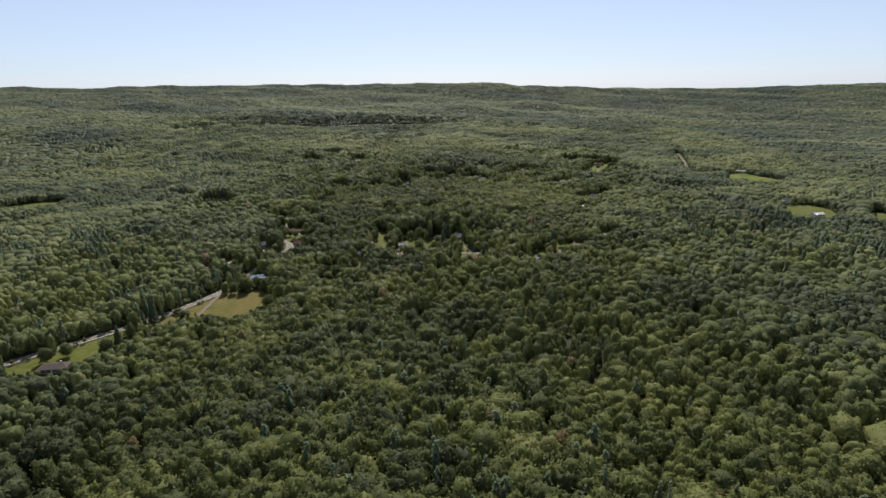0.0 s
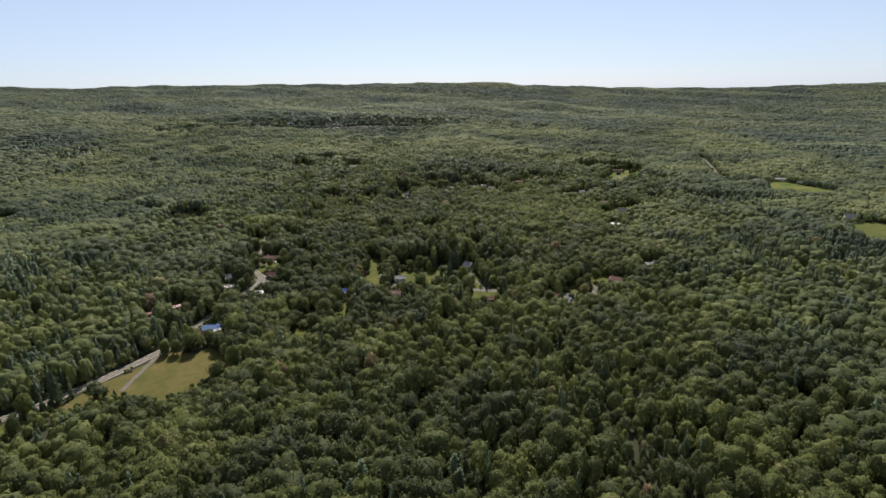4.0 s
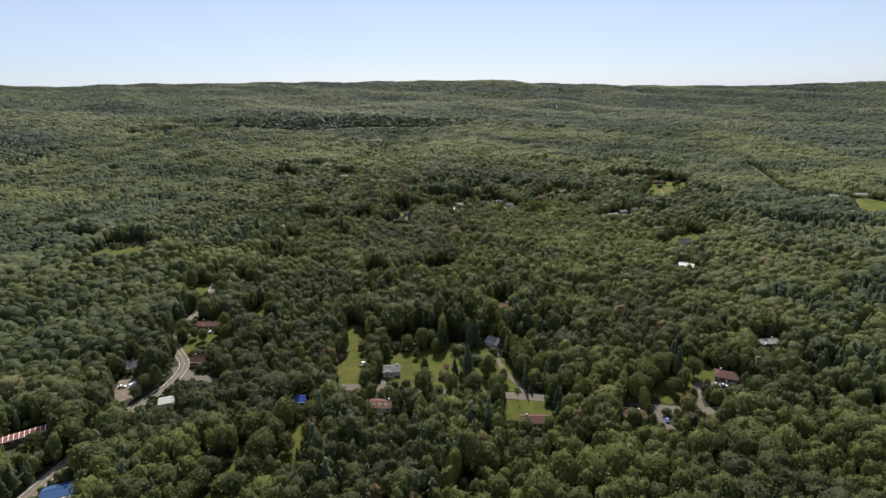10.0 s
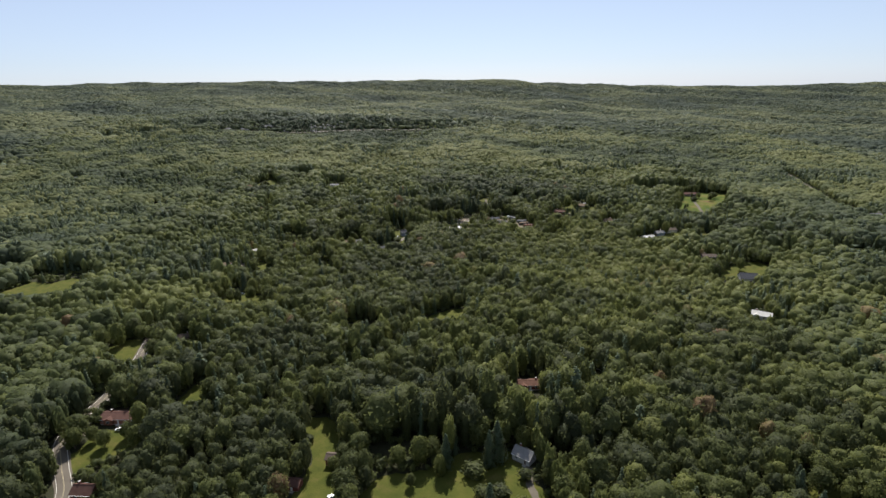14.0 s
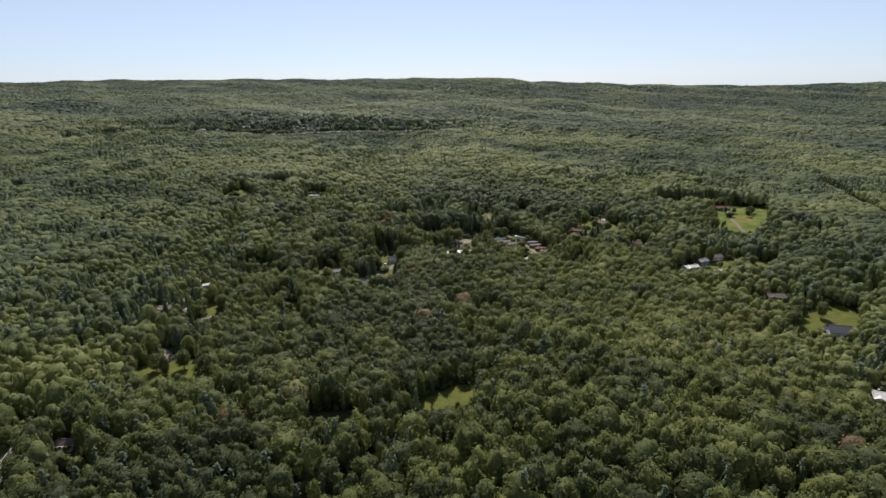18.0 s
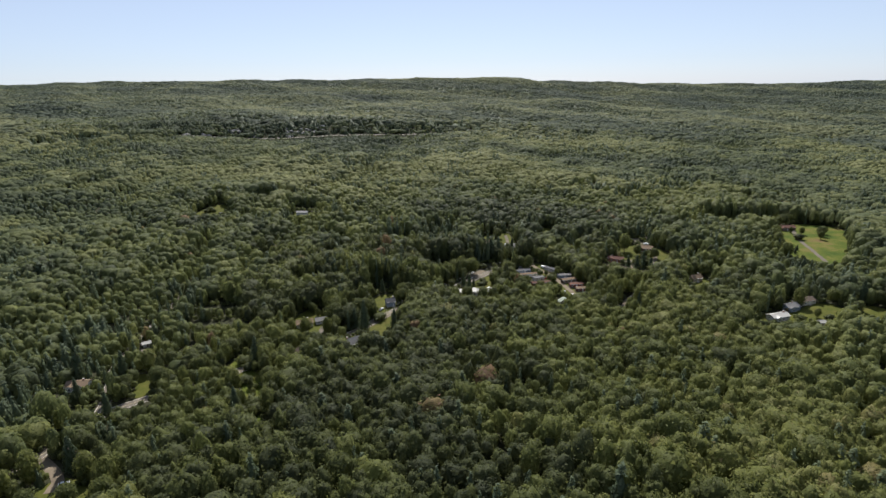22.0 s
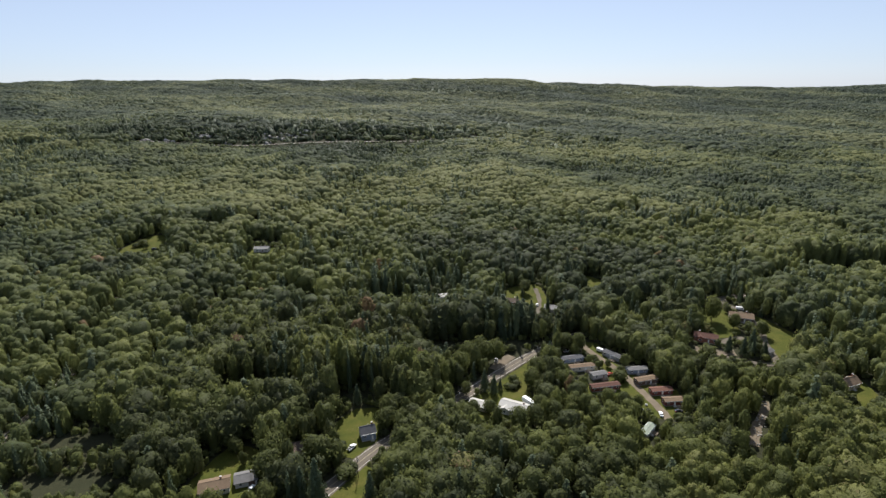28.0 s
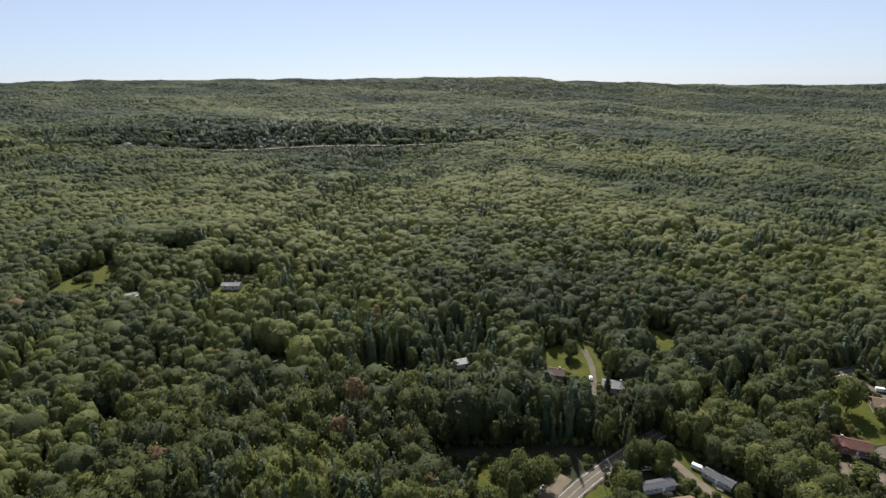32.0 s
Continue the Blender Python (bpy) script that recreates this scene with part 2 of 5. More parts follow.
POLE_M = plain("weathered_pole_wood", (0.17, 0.135, 0.10), 0.9, 0.35, 1.0)
WIRE_M = plain("black_cable", (0.03, 0.03, 0.032), 0.6, 0.2)
CONCRETE = plain("concrete", (0.38, 0.36, 0.33), 0.9, 0.25, 0.8)
TRIM_W = plain("white_trim", (0.72, 0.71, 0.67), 0.6, 0.12, 1.0)
GLASS, n, l, b = material("window_glass", 0.06, 0, 0.6)
b.inputs["Base Color"].default_value = (0.03, 0.04, 0.05, 1)
RUBBER = plain("rubber", (0.022, 0.022, 0.022), 0.85, 0.2)
RIM = plain("wheel_rim", (0.5, 0.5, 0.5), 0.35, 0.1, metal=0.9)
METAL_G = plain("galvanised_metal", (0.24, 0.245, 0.25), 0.65, 0.2, metal=0.4)
POOL_M = plain("pool_water", (0.12, 0.36, 0.55), 0.08, 0.1)
LAMP_RED = plain("red_lens", (0.35, 0.02, 0.02), 0.25, 0.1)
LAMP_W = plain("clear_lens", (0.7, 0.7, 0.68), 0.2, 0.1)
SHINGLE = {k: plain(k + "_shingles", c, 0.9, 0.3, 0.5, grain=6.0, streak=("Y", 1.1, 0.35), spec=0.08) for k, c in {
    "brown": (0.101, 0.078, 0.061), "dark_brown": (0.074, 0.058, 0.048), "grey": (0.148, 0.144, 0.140), "pale_grey": (0.234, 0.226, 0.215), "dark_grey": (0.090, 0.090, 0.094),
    "red_brown": (0.101, 0.055, 0.043), "brick_red": (0.140, 0.074, 0.055), "tan": (0.160, 0.116, 0.078), "terracotta": (0.125, 0.068, 0.048), "blue_grey": (0.125, 0.140, 0.168)}.items()}
SHINGLE["white"] = plain("white_metal_roof", (0.37, 0.355, 0.32), 0.5, 0.1, 0.5, streak=("X", 1.2, 0.15))
SHINGLE["red"] = plain("red_metal_roof", (0.15, 0.055, 0.036), 0.7, 0.2, 0.5, streak=("X", 1.0, 0.3))
SHINGLE["blue"] = plain("blue_metal_roof", (0.014, 0.052, 0.14), 0.7, 0.2, 0.5, streak=("X", 1.0, 0.3))
SHINGLE["bright_blue"] = plain("blue_roof_sheeting", (0.035, 0.085, 0.36), 0.7, 0.4, 0.8)
SHINGLE["green"] = plain("pale_green_metal_roof", (0.20, 0.23, 0.18), 0.8, 0.15, 0.5, streak=("X", 1.0, 0.2))
SIDING = {k: plain(k + "_siding", c, 0.75, 0.18, 0.7, streak=("Z", 2.2, 0.3)) for k, c in {
    "white": (0.5, 0.49, 0.46), "grey": (0.34, 0.345, 0.35), "red": (0.17, 0.052, 0.040), "brown": (0.13, 0.088, 0.062), "tan": (0.42, 0.34, 0.25),
    "blue": (0.09, 0.13, 0.36), "slate": (0.22, 0.26, 0.32), "cream": (0.58, 0.53, 0.42), "brick": (0.29, 0.125, 0.085)}.items()}
PAINT = {k: plain(k + "_car_paint", c, 0.28, 0.06, 1.0, bump=0.0) for k, c in {
    "white": (0.78, 0.78, 0.77), "silver": (0.48, 0.49, 0.50), "red": (0.42, 0.03, 0.03), "blue": (0.10, 0.20, 0.42), "black": (0.03, 0.03, 0.035)}.items()}

# ---- the lie of the land ----
UNIT = 1.3  # metres in one step of the plan
PROFILE = np.array([(-700, -24), (300, -20), (480, -18), (600, -18), (740, -26), (880, -28), (960, -25), (1100, -16), (1300, -4), (1600, 10), (2000, 30), (2500, 62), (2800, 90), (2950, 100), (3150, 92), (3600, 60), (5200, 20)], float)
CREST = np.array([(-4000, 32), (-2150, 30), (-1950, 20), (-1500, 26), (-800, 23), (0, 20), (280, 21), (335, 18), (410, 0), (520, -1), (900, -15), (1200, -23), (1500, -26), (2200, -12), (4000, -5)], float)


HIGHWAY = [(-468, 1462), (-440, 1467), (-400, 1474), (-340, 1488), (-285, 1498), (-200, 1506), (-118, 1528), (-35, 1572), (60, 1640), (150, 1730)]


def smooth(e0, e1, v):
    u = np.clip((v - e0) / (e1 - e0), 0, 1)
    return u * u * (3 - 2 * u)


def land(x, y):
    """Height of the ground in metres at x, y in metres."""
    x, y = np.asarray(x, float) / UNIT, np.asarray(y, float) / UNIT
    far = smooth(950, 1500, y) * (1 - smooth(2300, 2900, y))
    z = sum(np.interp(y + d, PROFILE[:, 0], PROFILE[:, 1]) for d in (-60, -36, -12, 12, 36, 60)) / 6
    z = z - 0.034 * far * np.clip(x, -900, 900)
    z = z + 6.0 * smooth(60, 220, x) * smooth(640, 780, y) * (1 - smooth(900, 1050, y))
    z = z + 4.4 * np.sin(x / 61 + y / 97 + 1.0) * np.sin(y / 83 - x / 140) * smooth(950, 1300, y)
    z = z + 7.0 * np.sin(x / 88 + 0.6 * np.sin(y / 150)) * np.sin(y / 105 + x / 260) * smooth(1650, 1900, y) * (1 - smooth(2250, 2700, y))
    z = z + smooth(2300, 2900, y) * np.interp(x, CREST[:, 0], CREST[:, 1])
    up = y - np.interp(x, [q[0] for q in HIGHWAY], [q[1] for q in HIGHWAY])   # the highway's shelf and the rock cut above it
    z = z + (5 * smooth(-28, -9, up) + 9 * smooth(14, 46, up)) * (1 - smooth(150, 600, up)) * smooth(-760, -560, x) * (1 - smooth(-40, 120, x))
    return z * UNIT


def at(x, y, up=0.0):
    """A place on the ground, from the plan's steps."""
    return Vector((x * UNIT, y * UNIT, float(land(x * UNIT, y * UNIT)) + up))


# ---- the plan: roads, drives, lawns and fields ----
ROADS = {
    "road": ([(-520, -60), (-400, 80), (-300, 190), (-262, 232), (-229, 268), (-205, 293), (-182, 320), (-166, 347), (-156, 370), (-151, 400), (-147, 430), (-141, 448), (-138, 461), (-140, 476), (-150, 490), (-160, 505), (-162, 520), (-161, 536), (-166, 570),
              (-176, 610), (-174, 650), (-168, 682), (-164, 708), (-172, 730), (-182, 754), (-188, 800), (-200, 880), (-230, 980)], 6.2, ASPHALT),
    "side_road": ([(-164, 706), (-153, 718), (-128, 738), (-96, 765), (-72, 786), (-60, 803), (-50, 818), (-34, 836), (-16, 854), (1, 872), (16, 887), (31, 899), (50, 913), (80, 930), (118, 945), (165, 958), (230, 1000)], 6.6, ASPHALT),
    "lane": ([(-137, 463), (-122, 460), (-95, 456), (-57, 453), (-20, 450), (28, 443), (60, 439), (84, 433), (108, 432), (150, 440), (210, 450)], 5.6, ASPHALT),
}
DRIVES = [
    ([(-142, 474), (-134, 465), (-122, 460)], 9.0, ASPHALT), ([(102, 893), (110, 889), (119, 887)], 8.0, DIRT),
    ([(-158, 362), (-158, 344), (-158, 322)], 3.2, GRAVEL), ([(-39, 452), (-39, 459), (-37, 462)], 3.4, ASPHALT),
    ([(25, 444), (23, 453), (18, 465), (15, 481), (16, 488)], 3.4, GRAVEL), ([(96, 432), (99, 442), (104, 452), (112, 453)], 4.0, GRAVEL),
    ([(77, 434), (77, 425), (79, 419)], 5.0, GRAVEL),
    ([(47, 911), (48, 899), (52, 888), (56, 880), (59, 871), (61, 864), (63, 855), (65, 845), (66, 836)], 4.6, DIRT),
]
DRIVES += [
    ([(100, 892), (110, 885), (124, 876), (132, 875), (136, 886), (138, 895), (145, 914), (144, 936), (140, 950)], 4.0, GRAVEL),
    ([(131, 901), (122, 900), (118, 897)], 5.0, GRAVEL), ([(31, 937), (34, 948), (36, 961), (36, 974)], 3.4, GRAVEL),
    ([(110, 846), (105, 838), (97, 829), (90, 818)], 4.5, DIRT), ([(480, 1110), (450, 1010), (415, 915), (412, 880)], 7.0, GRAVEL),
    ([(288, 972), (272, 940), (262, 905), (255, 880)], 4.0, GRAVEL), ([(-179, 772), (-168, 756)], 3.2, GRAVEL),
    ([(-88, 774), (-89, 797)], 3.2, ASPHALT), ([(-151, 445), (-157, 452), (-160, 462)], 9.5, DIRT),
]
DRIVES += [
    ([(-150, 660), (-153, 668), (-168, 680)], 5.0, DIRT), ([(-145, 508), (-158, 510)], 4.0, GRAVEL), ([(0, 877), (4, 883), (10, 890)], 7.0, DIRT),
]
LAWNS = [
    ("hayfield", DRY_M, [(-182, 300), (-158, 318), (-134, 313), (-122, 327), (-114, 347), (-124, 357), (-134, 366), (-140, 358), (-152, 362), (-156, 355), (-163, 342), (-172, 328)]),
    ("verge", GRASS_M, [(-226, 246), (-206, 250), (-192, 268), (-182, 296), (-192, 300), (-210, 280), (-232, 256)]),
    ("lawn", GRASS_M, [(-93, 376), (-84, 374), (-82, 392), (-82, 411), (-89, 413), (-90, 395)]),
    ("lawn", GRASS_M, [(-73, 400), (-66, 403), (-65, 422), (-70, 428), (-73, 416)]),
    ("lawn", GRASS_M, [(-63, 456), (-48, 456), (-49, 472), (-52, 490), (-53, 504), (-59, 518), (-70, 518), (-66, 505), (-61, 493), (-63, 480)]),
]
LAWNS += [
    ("lawn", GRASS_M, [(-34, 454), (-14, 451), (24, 448), (24, 458), (21, 472), (15, 484), (12, 496), (-2, 496), (-10, 495), (-20, 487), (-35, 484), (-41, 476), (-40, 466)]),
    ("lawn", GRASS_M, [(14, 424), (34, 423), (32, 440), (16, 441)]),
    ("lawn", GRASS_M, [(100, 456), (110, 452), (128, 448), (130, 452), (116, 464), (117, 478), (110, 484), (101, 468)]),
    ("lawn", GRASS_M, [(84, 436), (98, 444), (104, 452), (96, 458), (78, 446)]),
    ("lawn", GRASS_M, [(-128, 526), (-119, 528), (-118, 542), (-126, 544)]),
    ("lawn", GRASS_M, [(-156, 494), (-150, 498), (-150, 511), (-130, 509), (-134, 496), (-144, 484)]),
]
LAWNS += [
    ("lawn", GRASS_M, [(-190, 578), (-180, 570), (-170, 565), (-164, 572), (-164, 582), (-173, 592), (-184, 592)]),
    ("meadow", GRASS_M, [(-26, 612), (-13, 613), (-3, 617), (0, 632), (-10, 632), (-22, 622)]),
    ("lawn", GRASS_M, [(-160, 642), (-128, 642), (-134, 660), (-150, 668), (-158, 660)]),
    ("lawn", GRASS_M, [(-158, 722), (-149, 720), (-154, 736), (-160, 743), (-167, 743), (-161, 732)]),
    ("meadow", FIELD_M, [(-126, 744), (-118, 742), (-108, 720), (-100, 702), (-93, 698), (-99, 722), (-108, 742), (-115, 765), (-124, 766)]),
    ("lawn", GRASS_M, [(176, 682), (196, 683), (212, 687), (226, 704), (222, 718), (206, 714), (190, 702)]),
]
LAWNS += [
    ("lawn", GRASS_M, [(153, 783), (175, 780), (196, 778), (208, 796), (206, 804), (196, 806), (180, 795), (162, 796)]),
    ("lawn", GRASS_M, [(209, 782), (219, 778), (232, 794), (220, 802)]),
    ("field", FIELD_M, [(236, 888), (246, 878), (258, 868), (280, 894), (296, 916), (320, 944), (326, 972), (300, 986), (276, 972), (258, 940), (240, 906)]),
    ("lawn", GRASS_M, [(-67, 836), (-60, 816), (-54, 815), (-49, 822), (-49, 846), (-60, 846)]),
    ("lawn", GRASS_M, [(-66, 790), (-54, 782), (-48, 796), (-50, 810), (-55, 810), (-62, 800)]),
    ("lawn", GRASS_M, [(-110, 788), (-90, 786), (-86, 796), (-89, 800), (-92, 820), (-104, 822), (-110, 804)]),
]
LAWNS += [
    ("lawn", GRASS_M, [(-10, 836), (16, 836), (14, 856), (16, 870), (26, 884), (20, 886), (8, 874), (-2, 862), (-14, 850)]),
    ("lawn", GRASS_M, [(-20, 886), (-6, 884), (-5, 896), (-16, 897)]),
    ("lawn", GRASS_M, [(46, 902), (50, 888), (52, 866), (38, 862), (39, 852), (56, 852), (60, 838), (66, 836), (76, 842), (78, 858), (66, 868), (58, 882), (56, 902)]),
    ("lawn", GRASS_M, [(118, 902), (132, 906), (134, 920), (138, 936), (126, 940), (120, 922)]),
    ("lawn", GRASS_M, [(133, 880), (142, 880), (156, 896), (156, 906), (152, 922), (146, 928), (142, 912), (138, 896)]),
]
LAWNS += [
    ("lawn", GRASS_M, [(144, 838), (156, 842), (158, 858), (152, 862), (146, 850)]),
    ("lawn", GRASS_M, [(14, 956), (26, 950), (38, 946), (40, 960), (40, 980), (30, 980), (18, 974)]),
    ("lawn", GRASS_M, [(66, 976), (78, 970), (82, 984), (74, 994)]),
    ("meadow", GRASS_M, [(-272, 1040), (-242, 1040), (-240, 1062), (-252, 1082), (-264, 1080), (-270, 1060)]),
    ("meadow", GRASS_M, [(-172, 1036), (-154, 1036), (-150, 1054), (-170, 1056)]),
    ("field", FIELD_M, [(449, 846), (418, 774), (449, 765), (486, 752), (500, 778), (493, 814), (481, 851), (462, 858)]),
    ("lawn", GRASS_M, [(392, 609), (366, 548), (401, 536), (420, 560), (432, 590), (424, 616)]),
    ("lawn", GRASS_M, [(436, 524), (462, 518), (484, 540), (470, 572), (448, 556)]),
    ("meadow", GRASS_M, [(-318, 666), (-290, 660), (-270, 670), (-276, 696), (-290, 708), (-298, 694), (-314, 698)]),
]
LAWNS += [
    ("meadow", GRASS_M, [(-576, 632), (-530, 636), (-500, 690), (-512, 724), (-540, 722), (-560, 690)]),
]

# gaps in the woods, with a tall dark edge behind each: x, y, half width, half depth
GAPS = [
    (-152, 803, 22, 4.5),
    (-106, 859, 19, 7), (-60, 855, 12, 6), (-2, 901, 34, 4.5), (-164, 826, 18, 6), (-371, 735, 26, 7), (-219, 1104, 15, 6), (-57, 955, 13, 6),
    (-59, 609, 12, 5), (323, 731, 40, 7), (302, 1590, 22, 10), (-115, 965, 15, 6), (-165, 1066, 14, 6), (-28, 497, 16, 5),
    (262, 995, 40, 6), (-300, 712, 26, 6),
]

# stands where the leaf is lighter or darker, in part shade painted into the tint: x, y, radius, change of tint
STANDS = [
    (-321, 853, 50, -0.14), (-251, 755, 45, -0.18), (-259, 814, 50, -0.16), (-205, 690, 40, -0.16), (-208, 779, 40, -0.16), (-243, 844, 40, -0.12),
    (-160, 806, 34, -0.2), (0, 912, 40, -0.2),
    (-258, 557, 60, -0.18), (-246, 515, 40, -0.18), (-270, 460, 60, -0.2), (-303, 533, 60, -0.18), (-225, 405, 40, -0.16),
    (140, 320, 50, -0.16), (90, 250, 60, 0.1), (330, 560, 120, -0.12), (380, 760, 120, -0.12), (0, 780, 140, 0.07), (-520, 1150, 320, -0.12), (60, 330, 80, -0.1), (-172, 815, 42, -0.16), (-205, 735, 40, -0.3),
    (-85, 862, 26, -0.12), (-10, 900, 40, -0.14), (-380, 770, 40, -0.16), (-150, 250, 45, 0.22), (-115, 400, 22, 0.15), (-190, 632, 45, 0.24),
    (125, 668, 45, 0.2), (105, 572, 34, -0.12), (66, 570, 20, 0.08), (150, 625, 50, -0.16), (-296, 831, 70, -0.12), (140, 335, 40, 0.0), (5, 530, 26, 0.14), (-70, 330, 50, 0.1), (60, 310, 50, -0.2), (-20, 300, 50, -0.2),
    (-150, 710, 40, -0.16), (-90, 640, 40, -0.1), (40, 690, 50, 0.14),
]
STANDS += [
    (-60, 715, 40, -0.08), (30, 770, 50, 0.08), (25, 845, 40, -0.12), (-120, 905, 60, -0.12), (-240, 880, 90, -0.06), (-340, 1080, 120, 0.2), (30, 1250, 90, 0.14),
    (-60, 1000, 70, -0.12), (40, 1080, 90, -0.14), (-60, 1180, 120, 0.1), (-330, 1300, 110, -0.12), (40, 1380, 150, 0.14), (-420, 1700, 240, -0.08), (150, 1560, 160, 0.12), (200, 820, 60, -0.08), (-40, 410, 40, -0.08), (90, 400, 70, -0.24),
    (-230, 500, 60, 0.1), (-320, 1220, 90, 0.12), (180, 1150, 90, 0.08), (-480, 1500, 160, -0.25), (-250, 1540, 160, -0.25), (450, 1350, 160, -0.1),
]

# stands of dark pine: x, y, radius, share
PINES = [
    (-172, 815, 42, 0.30), (-214, 740, 34, 0.5), (-182, 728, 22, 0.28), (-85, 862, 26, 0.28), (-14, 898, 40, 0.25), (24, 905, 30, 0.25),
    (-105, 700, 30, 0.17), (-380, 770, 40, 0.28), (-60, 975, 50, 0.19), (20, 520, 40, 0.14), (-40, 515, 30, 0.17), (-20, 640, 26, 0.19),
    (90, 700, 50, 0.14), (205, 735, 26, 0.22),
]

# things that stand on the plan: x, y, length, width, wall height, turn, roof colour, siding, kind, label
BUILDINGS = [
    (-204, 254, 18, 9, 2.7, 8, "dark_brown", "brown", "ranch", "long dark hipped-roof brown ranch house with a white garage end"),
    (-141, 387, 13, 9, 2.8, 22, "blue", "white", "shop", "bright blue metal-roofed roadside building beside the road"),
    (-136, 384, 7, 3, 2.4, 40, "white", "white", "shed", "small white metal-roofed shed beside a blue-roofed building"),
    (-176, 418, 20, 6, 2.6, 34, "red", "red", "trailer", "long red metal-roofed block with white roof ribs"),
    (-190, 407, 11, 5, 2.5, 30, "red", "red", "trailer", "short red metal-roofed outbuilding among trees"),
    (-131, 441, 8, 7, 2.6, 20, "white", "cream", "garage", "white-roofed cream garage beside the road"),
    (-164, 471, 9, 7, 3.2, 15, "grey", "grey", "cottage", "small grey gabled cottage hidden in trees"),
    (-132, 476, 9, 7, 2.8, -3, "red_brown", "red", "cottage", "small red-brown roofed cottage at the road junction"),
    (-144, 518, 19, 8, 2.8, 0, "red_brown", "brick", "ranch", "long brick house with a brick-red shingle roof"),
    (-73, 440, 6, 5.5, 2.8, 5, "bright_blue", "blue", "cottage", "deep blue sided cottage at a lawn's end"),
    (-38, 436, 13, 8, 2.7, -4, "terracotta", "cream", "ranch", "terracotta-roofed hipped ranch house with roof lights"),
    (-64, 479, 6, 5, 2.5, -10, "red_brown", "red", "shed", "red wooden shed with a brown roof on a lawn's edge"),
    (-53, 491, 6, 5, 3.4, -8, "brown", "red", "shed", "tall red-brown barn shed under trees"),
    (-36, 465, 10, 8, 2.7, 4, "grey", "white", "ranch", "grey-roofed white house with a front gable"),
]
BUILDINGS += [
    (15, 492, 9, 7, 3.0, -38, "pale_grey", "white", "cottage", "pale-roofed white cottage at the woods' edge"),
    (-10, 468, 2.6, 2.6, 2.0, 5, "red_brown", "red", "shed", "little red garden shed on the lawn"),
    (25, 424, 13, 7, 2.6, -3, "red_brown", "red", "ranch", "low red-brown roofed house below a lawn"),
    (66, 427, 12, 7, 2.7, -8, "brick_red", "tan", "ranch", "brick-red roofed tan house deep in trees"),
    (118, 456, 12, 9, 2.8, -24, "red_brown", "brown", "ranch", "red-brown hipped-roof house with cars beside it"),
    (155, 488, 13, 7, 2.8, 4, "pale_grey", "brown", "ranch", "flat grey-roofed brown house in the woods"),
    (24, 540, 16, 7, 2.6, 0, "terracotta", "red", "ranch", "long terracotta-roofed house under tall trees"),
    (167, 613, 13, 9, 3.0, -32, "white", "white", "ranch", "white metal-roofed house standing alone in the woods"),
    (59, 557, 7, 6, 2.6, -15, "green", "brown", "cottage", "green-roofed cabin swallowed by trees"),
    (-153, 591, 8, 5, 2.6, 8, "brown", "tan", "cottage", "brown-roofed cottage among trees"),
    (-95, 609, 6, 5, 2.6, 20, "red", "red", "shed", "small red-roofed shed among trees"),
    (-186, 731, 12, 8, 2.8, 5, "tan", "white", "ranch", "tan-roofed house under dark pines"),
    (-165, 752, 8, 7, 3.2, 35, "red_brown", "brick", "cottage", "brick cottage with a gabled porch"),
    (-148, 677, 8, 6, 2.6, -20, "pale_grey", "white", "shed", "pale-roofed shed in a shady yard"),
]
BUILDINGS += [
    (-178, 775, 6, 4, 2.5, 30, "white", "white", "shed", "white shed beside a drive"),
    (165, 787, 14, 7, 2.8, 16, "white", "white", "ranch", "white-roofed house at a garden's edge"),
    (179, 799, 11, 8, 3.0, 18, "grey", "slate", "ranch", "grey gabled house in a row"),
    (192, 807, 14, 8, 2.9, 12, "brown", "cream", "ranch", "brown-roofed cream house in a row"),
    (182, 777, 5, 4, 2.2, 0, "white", "white", "shed", "white-topped garden shed on a lawn"),
    (190, 727, 13, 8, 3.0, -8, "brown", "brown", "ranch", "brown-roofed house behind pines"),
    (194, 678, 14, 10, 4.0, -12, "dark_grey", "white", "barn", "white-gabled barn with a dark roof on a lawn"),
    (-100, 799, 12, 8, 2.7, 18, "tan", "white", "ranch", "tan-roofed long white ranch house"),
    (-91, 803, 9, 7, 2.6, 18, "grey", "white", "garage", "grey-roofed garage wing beside a ranch house"),
    (-77, 818, 10, 8, 2.8, 10, "brown", "red", "ranch", "brown-roofed red house beside tall trees"),
    (-72, 823, 6, 6, 2.6, 10, "grey", "white", "garage", "small grey-roofed garage beside a house"),
    (-53, 827, 7, 6.5, 3.8, 20, "dark_grey", "slate", "cottage", "two-storey blue-grey house on a bright lawn"),
    (-68, 771, 11, 8, 3.0, 35, "grey", "white", "cottage", "grey gabled house in deep tree shade"),
    (-96, 762, 7, 6, 2.6, 20, "brown", "tan", "shed", "brown-roofed shed among trees"),
]
